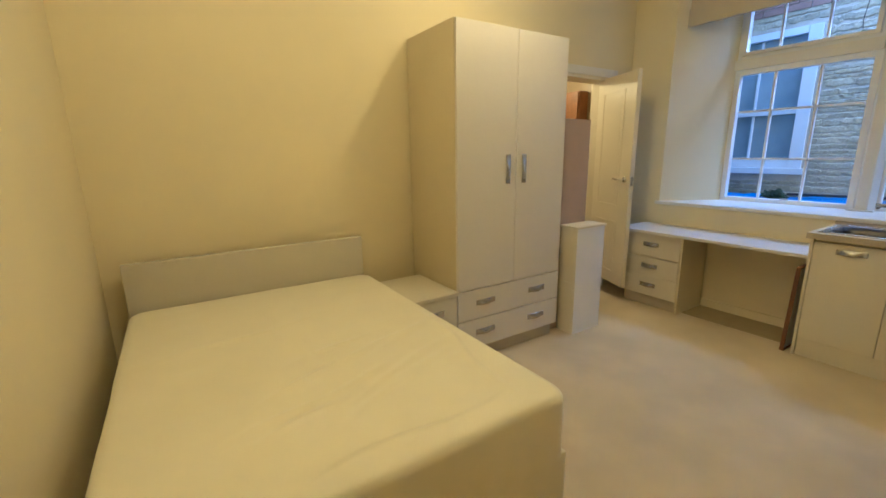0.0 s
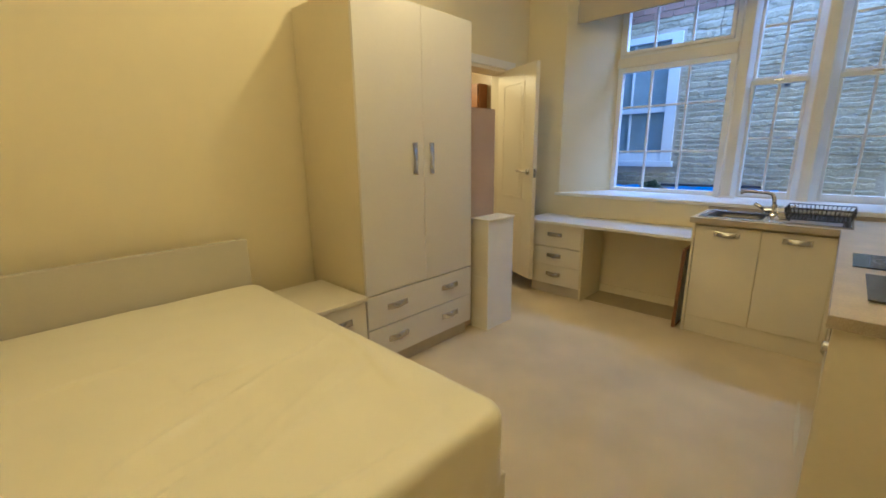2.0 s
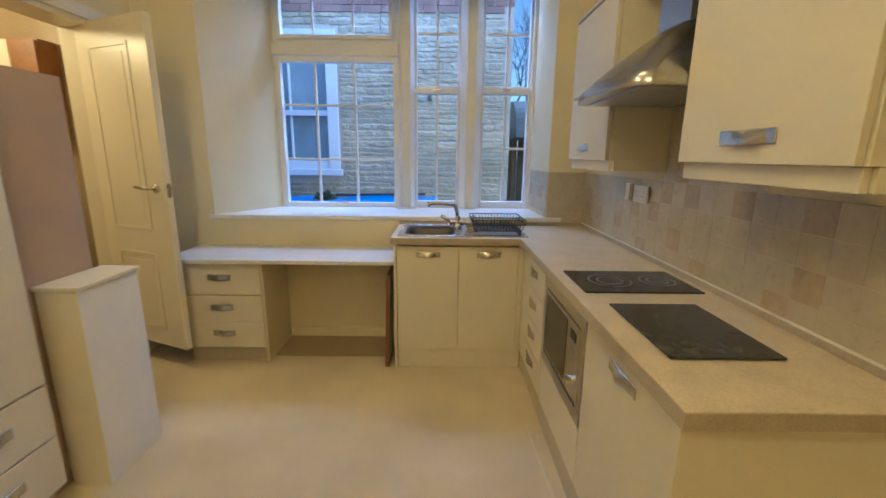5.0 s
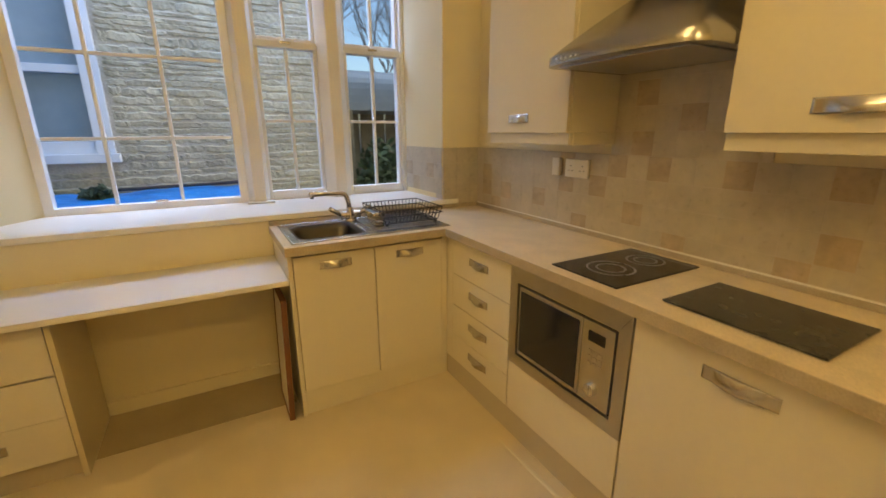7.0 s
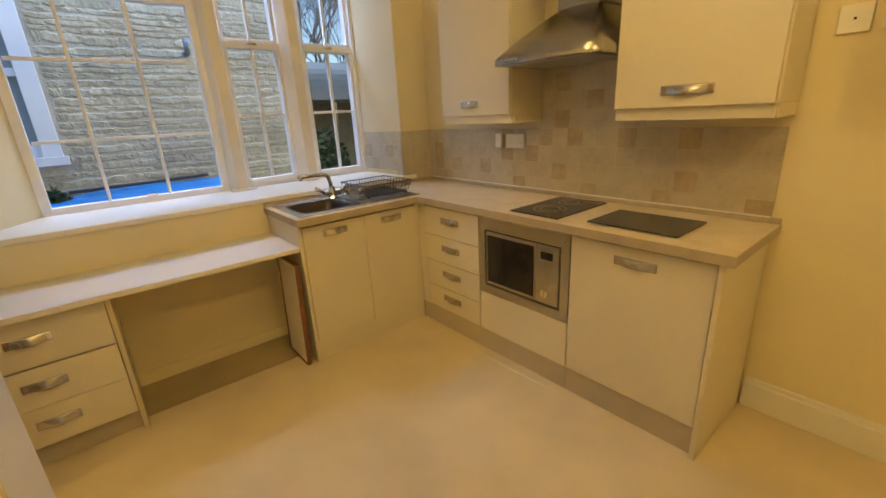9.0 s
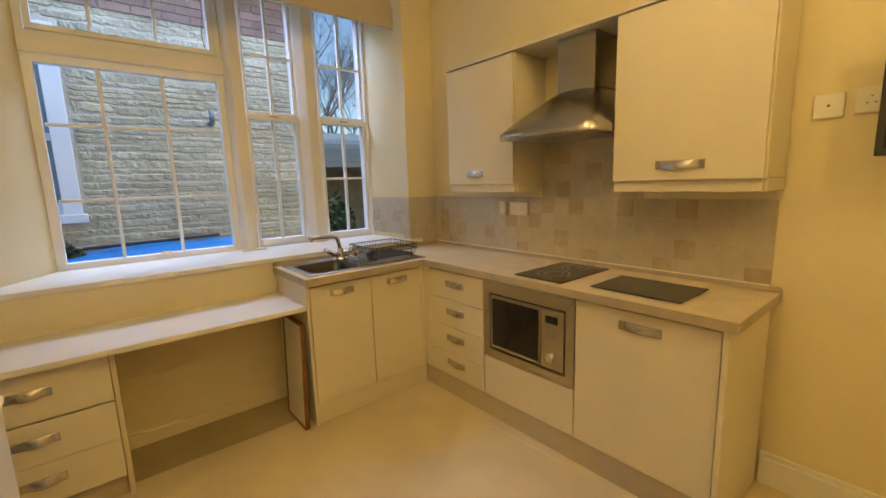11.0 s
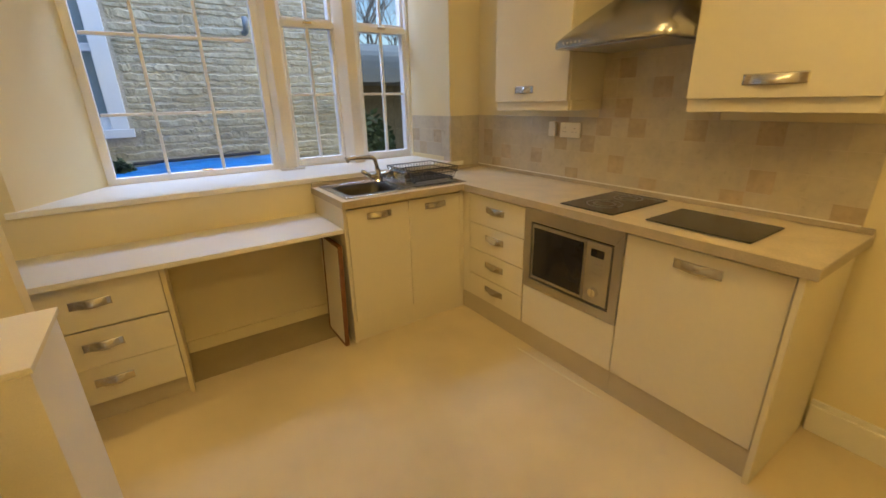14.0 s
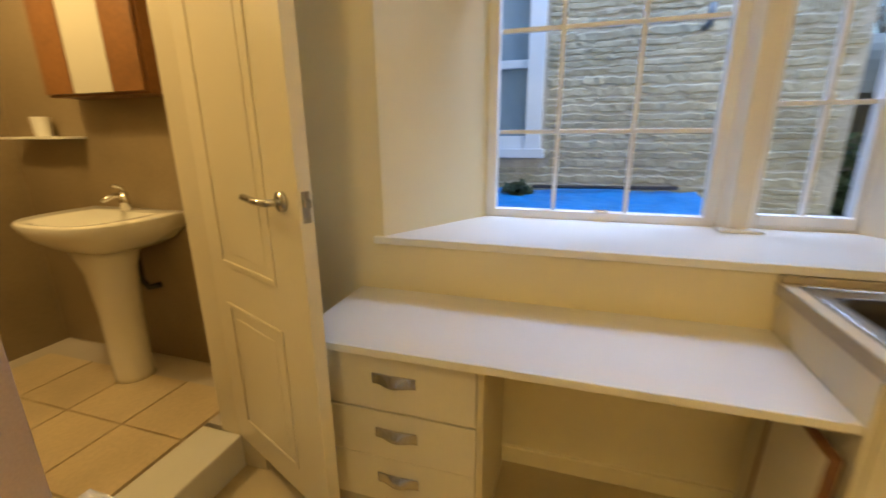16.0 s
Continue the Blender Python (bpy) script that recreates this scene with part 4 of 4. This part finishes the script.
for z0, z1 in ((0.322, 0.527), (0.112, 0.316)):
    d = boxpart("drawer_front", (WX0 + 0.002, WX1 - 0.002, WY0, WY0 + 0.018, z0, z1), M_ROBE, ob, "pale cream wide drawer front", 0.003)
    for hx in (WX0 + 0.23, WX1 - 0.23):
        handle(d, hx, WY0, (z0 + z1) / 2 + 0.01, "S", length=0.16)

ob = thing("bedside_cabinet", (1.63, 2.7, 0), "cream two-drawer bedside cabinet", "bedside cabinet")
boxpart("body", (1.45, 1.815, 2.485, 2.96, 0.06, 0.53), M_CARC, ob, "cream carcass")
boxpart("top", (1.44, 1.825, 2.455, 2.965, 0.531, 0.552), M_UNIT, ob, "cream top board")
boxpart("plinth", (1.455, 1.81, 2.51, 2.95, 0, 0.059), M_PLINTH, ob, "grey-beige plinth")
for z0, z1 in ((0.30, 0.525), (0.07, 0.295)):
    d = boxpart("drawer_front", (1.453, 1.812, 2.466, 2.484, z0, z1), M_UNIT, ob, "cream drawer front")
    handle(d, 1.632, 2.466, (z0 + z1) / 2 + 0.02, "S", length=0.165)


def bed():
    x0, x1, y0, y1 = 0.10, 1.415, 1.205, 2.965
    ob = thing("divan_bed", (0.73, 2.1, 0), "double divan bed with a bare mattress in a cream satin sheet", "bed")
    boxpart("divan_base", (x0 + 0.01, x1 + 0.008, y0 + 0.012, y1, 0.05, 0.395), M_SHEET, ob, "cream fabric divan base", 0.015)
    for x in (x0 + 0.1, x1 - 0.1):
        for y in (y0 + 0.12, y1 - 0.12):
            boxpart("foot", (x - 0.025, x + 0.025, y - 0.025, y + 0.025, 0, 0.05), M_DARKPL, ob)
    # mattress under a fitted sheet: a fine grid wrapped round a rounded block
    bm = bmesh.new()
    zt, zb, r = 0.638, 0.385, 0.036
    random.seed(7)
    creases = []
    for k in range(15):
        cx, cy = 0.62 + 0.042 * k + random.uniform(-0.10, 0.10), 1.62 + 0.045 * (k % 8) + random.uniform(-0.12, 0.12)
        creases.append((cx, cy, radians(20 + random.uniform(-12, 14)), random.uniform(0.09, 0.22), random.uniform(0.005, 0.010)))
    creases += [(0.9, 1.30, radians(4), 0.35, 0.010), (1.30, 1.7, radians(82), 0.4, 0.008), (0.5, 2.3, radians(12), 0.3, 0.005)]

    def height(x, y):
        z = 0.006 * noise.noise(Vector((x * 3, y * 3, 0.3))) + 0.0022 * noise.noise(Vector((x * 11, y * 11, 1.3)))
        for cx, cy, an, ln, hgt in creases:
            u = (x - cx) * math.cos(an) + (y - cy) * math.sin(an)
            w = -(x - cx) * math.sin(an) + (y - cy) * math.cos(an) + 0.02 * math.sin(u * 9)
            z += hgt * math.exp(-((u / ln) ** 2)) * math.exp(-((w / 0.014) ** 2))
        return z

    prof = [(0.0, zb), (0.0, zb + 0.08), (-0.004, zb + 0.13), (0.0, zt - r)] + [(r * (1 - math.cos(radians(15 * k))), zt - r + r * math.sin(radians(15 * k))) for k in range(1, 7)]
    rings = []

    def outline(inset, z, cnt=160):
        pts = []
        rc = 0.07
        X0, X1, Y0, Y1 = x0 + inset, x1 - inset, y0 + inset, y1 - inset
        rc = max(rc - inset * 0.6, 0.02)
        sides = [(X1 - rc, Y1 - rc, 0), (X0 + rc, Y1 - rc, 90), (X0 + rc, Y0 + rc, 180), (X1 - rc, Y0 + rc, 270)]
        raw = []
        for i, (cx, cy, st) in enumerate(sides):
            for k in range(9):
                an = radians(st + 90 * k / 8)
                raw.append((cx + rc * math.cos(an), cy + rc * math.sin(an)))
            nxt = sides[(i + 1) % 4]
            an = radians(nxt[2])
            ex, ey = nxt[0] + rc * math.cos(an), nxt[1] + rc * math.sin(an)
            sx, sy = raw[-1]
            for k in range(1, 90):
                raw.append((sx + (ex - sx) * k / 90, sy + (ey - sy) * k / 90))
        for i, (px, py) in enumerate(raw):
            dz = 0.010 * noise.noise(Vector((px * 5, py * 5, z * 9)))
            gather = 0.004 * math.sin(i * 0.7) * max(0.0, 1 - (z - zb) / 0.14)
            nx_, ny_ = px - (x0 + x1) / 2, py - (y0 + y1) / 2
            ln = math.hypot(nx_, ny_)
            pts.append(bm.verts.new((px + nx_ / ln * (gather + dz * 0.4), py + ny_ / ln * (gather + dz * 0.4), z)))
        return pts

    for inset, z in prof:
        rings.append(outline(inset, z))
    for k in range(1, 64):
        u = k / 64
        inset = r + (0.5 * (x1 - x0) - r - 0.012) * u
        rings.append(outline(min(inset, 0.5 * (x1 - x0) - 0.012), zt))
    for ringv in rings[len(prof) - 1 :]:
        for v in ringv:
            v.co.z = zt + height(v.co.x, v.co.y)
    for a, b in zip(rings, rings[1:]):
        n = len(a)
        for i in range(n):
            bm.faces.new((a[i], a[(i + 1) % n], b[(i + 1) % n], b[i]))
    bm.faces.new(rings[-1])
    part("mattress", bm, M_SHEET, ob, "mattress in a creased cream satin sheet", smooth=True)
    boxpart("headboard", (0.10, 1.395, 2.975, 3.02, 0.25, 0.885), M_HEAD, ob, "grey-cream plain headboard", 0.004)


bed()

# tall carton and the hardboard panel behind it
ob = thing("white_flat_carton", (3.05, 2.5, 0), "tall narrow white flat-pack box standing by the wardrobe", "box")
bm = bmesh.new()
box(bm, 2.887, 3.205, 2.425, 2.585, 0, 0.845)
part("body", bm, M_CARTON, ob, "white box body", 0.003)
boxpart("lid", (2.880, 3.215, 2.418, 2.592, 0.846, 0.862), M_CARTON2, ob, "cream-white lid board")
# thin cream sheet over the carton's whole west side
boxpart("side_strip", (2.8845, 2.8865, 2.425, 2.585, 0.001, 0.844), M_CARTON2, ob, "cream side sheet")
boxpart("catch", (2.879, 2.884, 2.44, 2.57, 0.36, 0.42), M_CARTON2, ob, "")
ob = thing("hardboard_panel", (3.05, 2.63, 0), "tall pinkish hardboard panel standing behind the box", "panel")
boxpart("board", (2.79, 3.18, 2.600, 2.618, 0, 1.655), M_PINK, ob, "pinkish board", 0.002)
boxpart("batten", (2.79, 3.18, 2.619, 2.641, 1.55, 1.60), M_WOOD, ob, "wooden batten")

# ---- outside ----
OX = 6.45
bm = bmesh.new()
box(bm, 5.06, 400, -300, 300, -0.5, -0.35)
structure("ground", bm, M_GROUND, "damp gravel and mud ground outside the window")

house = thing("stone_building", (OX, 2, -0.35), "weathered sandstone building across a narrow passage", "building")
WIN_Y0, WIN_Y1, WIN_Z0, WIN_Z1 = 2.26, 3.38, 1.19, 2.72
OY0, OY1 = 0.27, 7.0
bm = bmesh.new()
box(bm, OX, OX + 0.4, OY0, WIN_Y0, -0.4, 6.4)
box(bm, OX, OX + 0.4, WIN_Y1, OY1, -0.4, 6.4)
box(bm, OX, OX + 0.4, WIN_Y0, WIN_Y1, -0.4, WIN_Z0)
box(bm, OX, OX + 0.4, WIN_Y0, WIN_Y1, WIN_Z1, 6.4)
box(bm, OX + 0.4, OX + 5, OY0, OY1, -0.4, 6.4)
part("wall", bm, M_MORTAR, house, "grey mortar bed")
w2 = boxpart("window", (OX + 0.05, OX + 0.06, WIN_Y0, WIN_Y1, WIN_Z0, WIN_Z1), M_SKYGLASS, house, "window glass with sky reflection in its colour", 0.0)


def sub(name, dims, m, parent, label=""):
    return boxpart(name, dims, m, parent, label, 0.004)


sub("frame", (OX - 0.02, OX + 0.05, WIN_Y0, WIN_Y0 + 0.125, WIN_Z0, WIN_Z1), M_EXTW, w2, "pale painted jamb")
sub("frame", (OX - 0.02, OX + 0.05, WIN_Y1 - 0.1, WIN_Y1, WIN_Z0, WIN_Z1), M_EXTW, w2, "pale painted jamb")
sub("frame", (OX - 0.02, OX + 0.05, WIN_Y0 + 0.125, WIN_Y1 - 0.1, WIN_Z1 - 0.08, WIN_Z1), M_EXTW, w2, "pale painted head")
sub("sill", (OX - 0.06, OX + 0.05, WIN_Y0 - 0.03, WIN_Y1 + 0.03, WIN_Z0 - 0.07, WIN_Z0), M_EXTW, w2, "pale painted sill")
sub("frame", (OX + 0.0, OX + 0.048, WIN_Y0 + 0.125, WIN_Y1 - 0.1, WIN_Z0, WIN_Z0 + 0.10), M_EXTW, w2, "bottom rail")
sub("frame", (OX + 0.0, OX + 0.048, WIN_Y0 + 0.125, WIN_Y1 - 0.1, 1.80, 1.86), M_EXTW, w2, "meeting rail")
for y in (2.82, 3.14):
    sub("glazing_bar", (OX + 0.02, OX + 0.048, y - 0.012, y + 0.012, WIN_Z0 + 0.1, 1.80), M_EXTW, w2)
    sub("glazing_bar", (OX + 0.02, OX + 0.048, y - 0.012, y + 0.012, 1.86, WIN_Z1 - 0.08), M_EXTW, w2)

# tarpaulin-covered store and things by the wall
tarp = thing("tarpaulin_covered_bench", (6.3, 2.5, -0.35), "low store covered by a creased bright blue tarpaulin", "tarpaulin")
bm = bmesh.new()
nx, ny = 26, 90
TX0, TX1, TY0, TY1, TZ = 5.75, 6.40, 1.12, 5.5, 0.79
rows = []
random.seed(5)
for j in range(ny + 1):
    y = TY0 + (TY1 - TY0) * j / ny
    row = []
    for i in range(nx + 1):
        u = i / nx
        if u < 0.4:
            x, z = TX0 - 0.08 * (1 - u / 0.4), -0.3 + (TZ + 0.3) * (u / 0.4)
        else:
            x, z = TX0 + (TX1 - TX0) * (u - 0.4) / 0.6, TZ + 0.16 * (u - 0.4)
        n1 = noise.noise(Vector((x * 4, y * 4, z * 4))) * 0.035 + noise.noise(Vector((x * 12, y * 12, z * 12))) * 0.012
        row.append(bm.verts.new((x + n1, y, z + n1 * 0.8)))
    rows.append(row)
for a, b in zip(rows, rows[1:]):
    for i in range(nx):
        bm.faces.new((a[i], a[i + 1], b[i + 1], b[i]))
part("sheet", bm, M_TARP, tarp, "creased blue tarpaulin", smooth=True)
boxpart("core", (TX0 + 0.06, TX1 - 0.02, TY0 + 0.03, TY1 - 0.05, -0.35, TZ - 0.05), M_DARKPL, tarp, "dark stack under the sheet")
pole = thing("dark_pole", (6.3, 2, 0.85), "thin dark pole lying on the tarpaulin", "pole")
bm = bmesh.new()
cyl(bm, (6.36, 1.25, 0.915), (6.30, 2.3, 0.905), 0.014, seg=8)
part("rod", bm, M_DARKPL, pole, "dark rod")


def leaf_clump(name, centre, rad, count, label, size=0.05, m=None):
    ob = thing(name, (centre[0], centre[1], -0.35), label, "plant")
    bm = bmesh.new()
    random.seed(hash((round(centre[0] * 10), round(centre[1] * 10))) % 1000)
    for _ in range(count):
        d = Vector((random.gauss(0, 1), random.gauss(0, 1), random.gauss(0, 0.8)))
        d = d.normalized() * random.uniform(0.35, 1.0)
        c = Vector(centre) + Vector((d.x * rad[0], d.y * rad[1], d.z * rad[2]))
        a = Vector((random.uniform(-1, 1), random.uniform(-1, 1), random.uniform(-1, 1))).normalized() * size
        b = a.orthogonal().normalized() * size * 0.5
        vs = [bm.verts.new(c + q) for q in (a, b, -a, -b)]
        bm.faces.new(vs)
    part("leaves", bm, m or M_LEAF, ob, "small dark green leaves", kind="stuff")
    bm = bmesh.new()
    cyl(bm, (centre[0], centre[1], -0.35), (centre[0], centre[1], centre[2]), 0.02, 0.008, 8)
    part("stem", bm, M_BARK, ob, "thin stem")


leaf_clump("potted_plant", (6.25, 2.40, 0.885), (0.09, 0.11, 0.055), 170, "small dark green plant by the tarpaulin")
leaf_clump("dark_shrub", (8.2, -0.75, 0.5), (0.5, 0.45, 0.8), 1500, "dark evergreen shrub beside the building", 0.07)

# wall fitting on the stone building
ob = thing("wall_vent", (OX - 0.05, 1.2, 2.02), "small pale metal vent pipe on the stone wall", "vent")
bm = bmesh.new()
tube(bm, [(OX, 1.2, 2.00), (OX - 0.09, 1.2, 2.00), (OX - 0.11, 1.2, 2.02), (OX - 0.11, 1.2, 2.12)], 0.025, 10)
part("pipe", bm, M_POLY, ob, "pale metal pipe", smooth=True)

# fence, shelter and tree beyond the building's end
fence = thing("boundary_fence", (9.5, -2, -0.35), "weathered grey-green board fence", "fence")
for i in range(26):
    y = 0.9 - i * 0.16
    x = 9.6 + 0.01 * (i % 3)
    boxpart("board", (x, x + 0.02, y, y + 0.15, -0.35, 1.85 + 0.02 * (i % 2)), M_FENCE, fence, "", 0.0)
leanto = thing("garden_shelter", (8.8, -1.6, 1.5), "misty rounded plastic shelter roof", "shelter")
bm = bmesh.new()
sec = []
for j in range(2):
    y = (-0.12, -3.4)[j]
    sec.append([bm.verts.new((8.9 + 0.65 * math.cos(radians(10 * k)), y, 1.66 + 0.62 * math.sin(radians(10 * k)))) for k in range(19)])
for k in range(18):
    bm.faces.new((sec[0][k], sec[0][k + 1], sec[1][k + 1], sec[1][k]))
bm.faces.new(sec[0])
bm.faces.new(sec[1][::-1])
part("roof", bm, M_POLY, leanto, "misty curved roof", smooth=False)
for y in (-0.3, -3.35):
    for x in (8.28, 9.52):
        boxpart("post", (x - 0.03, x + 0.03, y - 0.03, y + 0.03, -0.35, 1.67), M_FENCE, leanto)


def bare_tree(x, y, h, seed):
    ob = thing("bare_tree", (x, y, -0.35), "leafless winter tree with fine twigs", "tree")
    random.seed(seed)
    limb = bmesh.new()
    twigs = bmesh.new()

    def grow(bm_, p, d, ln, r, depth):
        q = p + d * ln
        cyl(bm_ if depth < 3 else twigs, p, q, r, r * 0.62, 6 if depth < 3 else 3, cap=False)
        if depth >= 6:
            return
        for _ in range(3 if depth else 4):
            nd = (d + Vector((random.uniform(-0.75, 0.75), random.uniform(-0.75, 0.75), random.uniform(-0.15, 0.5)))).normalized()
            grow(bm_, p + d * ln * random.uniform(0.7, 1.0), nd, ln * random.uniform(0.6, 0.82), r * 0.6, depth + 1)

    grow(limb, Vector((x, y, -0.35)), Vector((0.05, 0.02, 1)).normalized(), h * 0.28, 0.075, 0)
    part("trunk", limb, M_BARK, ob, "grey trunk and limbs")
    part("twigs", twigs, M_BARK, ob, "fine bare twigs", kind="stuff")


bare_tree(14, -3.6, 9, 3)
bare_tree(17, -1.2, 10, 4)
bare_tree(19, -7, 10, 9)

# ---- pieces of walls and floors ----
random.seed(21)


def piece_mesh(name, w, h, d, material, bev=0.0006):
    bm = bmesh.new()
    box(bm, -w / 2, w / 2, -d, 0, -h / 2, h / 2)
    for v in bm.verts:
        if v.co.y < -d * 0.5:
            v.co.x *= 1 - 2 * bev / w
            v.co.z *= 1 - 2 * bev / h
    bmesh.ops.recalc_face_normals(bm, faces=bm.faces[:])
    me = bpy.data.meshes.new(name)
    bm.to_mesh(me)
    bm.free()
    me.materials.append(material)
    return me


def piece(name, me, parent, at, turn=0.0, tilt=None):
    ob = new(name, me)
    ob.parent = parent
    ob.location = Vector(at) - WORLD_AT.get(parent.name, Vector())
    ob.rotation_euler = tilt or (0, 0, radians(turn))
    return ob


# splashback tiles: grout bed, then each tile
P = 0.1
splash = thing("splashback", (3.2, SW, 0.9), "mottled cream wall tiles with scattered tan ones", "wall tiles")
bm = bmesh.new()
box(bm, 2.148, EW - 0.002, SW + 0.001, SW + 0.0068, TOPT + 0.001, 1.256)
box(bm, 2.70, 3.32, SW + 0.001, SW + 0.0068, 1.256, 1.72)
box(bm, EW - 0.005, EW - 0.001, SW + 0.006, 0.299, TOPT + 0.001, 1.256)
box(bm, EW + 0.001, 4.895, 0.301, 0.304, 0.933, 1.256)
part("grout", bm, M_GROUT, splash, "pale grout bed")
PX, PZ = 0.0985, 0.0975
tile_a, tile_b = piece_mesh("tile", PX - 0.0007, PZ - 0.0007, 0.0022, M_TILE), piece_mesh("tile", PX - 0.0007, PZ - 0.0007, 0.0022, M_TILE2)
CUT = 0.965 - TOPT - 0.0015
cut_a, cut_b = piece_mesh("tile", PX - 0.0007, CUT, 0.0022, M_TILE), piece_mesh("tile", PX - 0.0007, CUT, 0.0022, M_TILE2)
TAN = {(8, 3), (4, 3), (0, 3), (13, 3), (20, 3), (10, 2), (3, 2), (16, 2), (19, 2), (12, 1), (14, 1), (6, 0), (3, 0), (9, 0), (10, -1), (10, -3), (8, -2), (11, 0), (21, 1)}


def pick(c, r):
    tan = (c, r) in TAN or random.random() < 0.03
    if r == 3:
        return cut_b if tan else cut_a
    return tile_b if tan else tile_a


def row_z(r):
    return TOPT + 0.001 + CUT / 2 if r == 3 else 1.257 - PZ * (r + 0.5)


for r in range(4):
    for c in range(22):
        piece("tile", pick(c, r), splash, (2.197 + c * PX, SW + 0.0055, row_z(r)), 180)
    for c in range(3):
        piece("tile", pick(24 + c, r), splash, (EW - 0.0055, 0.25 - c * PX, row_z(r)), -90)
for r in range(1, 6):
    for c in range(6):
        piece("tile", pick(6 + c, -r), splash, (2.197 + (6 + c) * PX - 0.01, SW + 0.0055, row_z(-r)), 180)
for r in range(3):
    for c in range(5):
        tan = (c, r) in {(1, 1), (3, 2), (4, 1)}
        piece("tile", tile_b if tan else tile_a, splash, (4.437 + c * 0.0995, 0.3065 + 0.0042 * c, row_z(r)), 183)

# bathroom floor tiles
bt = piece_mesh("tile", 0.325, 0.325, 0.012, M_BATHF, 0.002)
fl = bpy.data.objects["floor_bathroom"]
for i in range(5):
    for j in range(5):
        x, y = BX0 + 0.17 + i * 0.33, NW + 0.475 + j * 0.33
        if x < EW and y < BY1:
            ob = piece("tile", bt, fl, (min(x, EW - 0.18), y, STEP - 0.012), tilt=(radians(-90), 0, 0))

# stones of the building: the nearest are objects, the rest one mesh
random.seed(33)
stone_meshes = []
for k in range(14):
    bm = bmesh.new()
    w, h, d = 0.28, 0.062, 0.004 + 0.004 * (k % 3)
    nxs = 6
    rings = []
    for i in range(nxs + 1):
        u = -w / 2 + w * i / nxs
        e = random.uniform(0.55, 0.75) if i in (0, nxs) else random.uniform(0.80, 0.96)
        a = random.uniform(-0.007, 0.007)
        rings.append([bm.verts.new(p) for p in ((0, u, -h / 2 * e + a), (-d * e, u, -h / 2 * e * 0.72 + a), (-d * e - random.uniform(-0.003, 0.007), u, h / 2 * e * 0.70 + a), (0, u, h / 2 * e + a))])
    for a, b in zip(rings, rings[1:]):
        for q in range(3):
            bm.faces.new((a[q], a[q + 1], b[q + 1], b[q]))
    bm.faces.new(rings[0][::-1])
    bm.faces.new(rings[-1])
    bmesh.ops.recalc_face_normals(bm, faces=bm.faces[:])
    me = bpy.data.meshes.new("stone")
    bm.to_mesh(me)
    bm.free()
    me.materials.append(M_STONE)
    stone_meshes.append(me)

far_v, far_f = [], []
count = 0
BRICKZ = 2.90
z = -0.05
row = 0
while z < BRICKZ - 0.04:
    rh = random.choice((0.04, 0.05, 0.06, 0.075, 0.09))
    y = OY0 + random.uniform(0, 0.12)
    while y < 4.6:
        w = random.uniform(0.11, 0.34)
        beside = z + rh > WIN_Z0 - 0.08 and z < WIN_Z1 + 0.02
        if beside and y < WIN_Y0 - 0.03 < y + w:
            w = WIN_Y0 - 0.03 - y
        if beside and WIN_Y0 - 0.04 < y < WIN_Y1 + 0.03:
            y = WIN_Y1 + 0.04
            continue
        if w > 0.04:
            sy, sz = (w - 0.004) / 0.28, (rh - 0.003) / 0.062
            cy, cz = y + w / 2, z + rh / 2 + random.uniform(-0.007, 0.007)
            me = random.choice(stone_meshes)
            if 0.85 < z < 2.1 and 0.3 < cy < 2.4 and count < 300:
                ob = piece("stone", me, house, (OX, cy, cz))
                ob.scale = (1, sy, sz)
                count += 1
            else:
                base = len(far_v)
                far_v += [(v.co.x, v.co.y * sy + cy - 2, v.co.z * sz + cz + 0.35) for v in me.vertices]
                far_f += [tuple(base + k for k in p.vertices) for p in me.polygons]
        y += max(w, 0.03)
    z += rh
    row += 1
first_brick = len(far_f)
z = BRICKZ
while z < 6.3:
    y = OY0 + (0.11 if row % 2 else 0)
    while y < 4.6:
        base = len(far_v)
        far_v += [(dx, y + dy - 2, z + dz + 0.35) for dz in (0, 0.065) for dy in (0, 0.215) for dx in (-0.014, 0)]
        far_f += [tuple(base + k for k in f) for f in ((0, 2, 3, 1), (4, 5, 7, 6), (0, 1, 5, 4), (2, 6, 7, 3), (0, 4, 6, 2), (1, 3, 7, 5))]
        y += 0.225
    z += 0.075
    row += 1
me = bpy.data.meshes.new("stonework")
me.from_pydata(far_v, [], far_f)
me.materials.append(M_STONE)
me.materials.append(M_BRICK)
for p in me.polygons:
    if p.index >= first_brick:
        p.material_index = 1
ob = new("stonework", me)
ob.parent = house
tagged(ob, "upper and outer courses", kind="stuff")
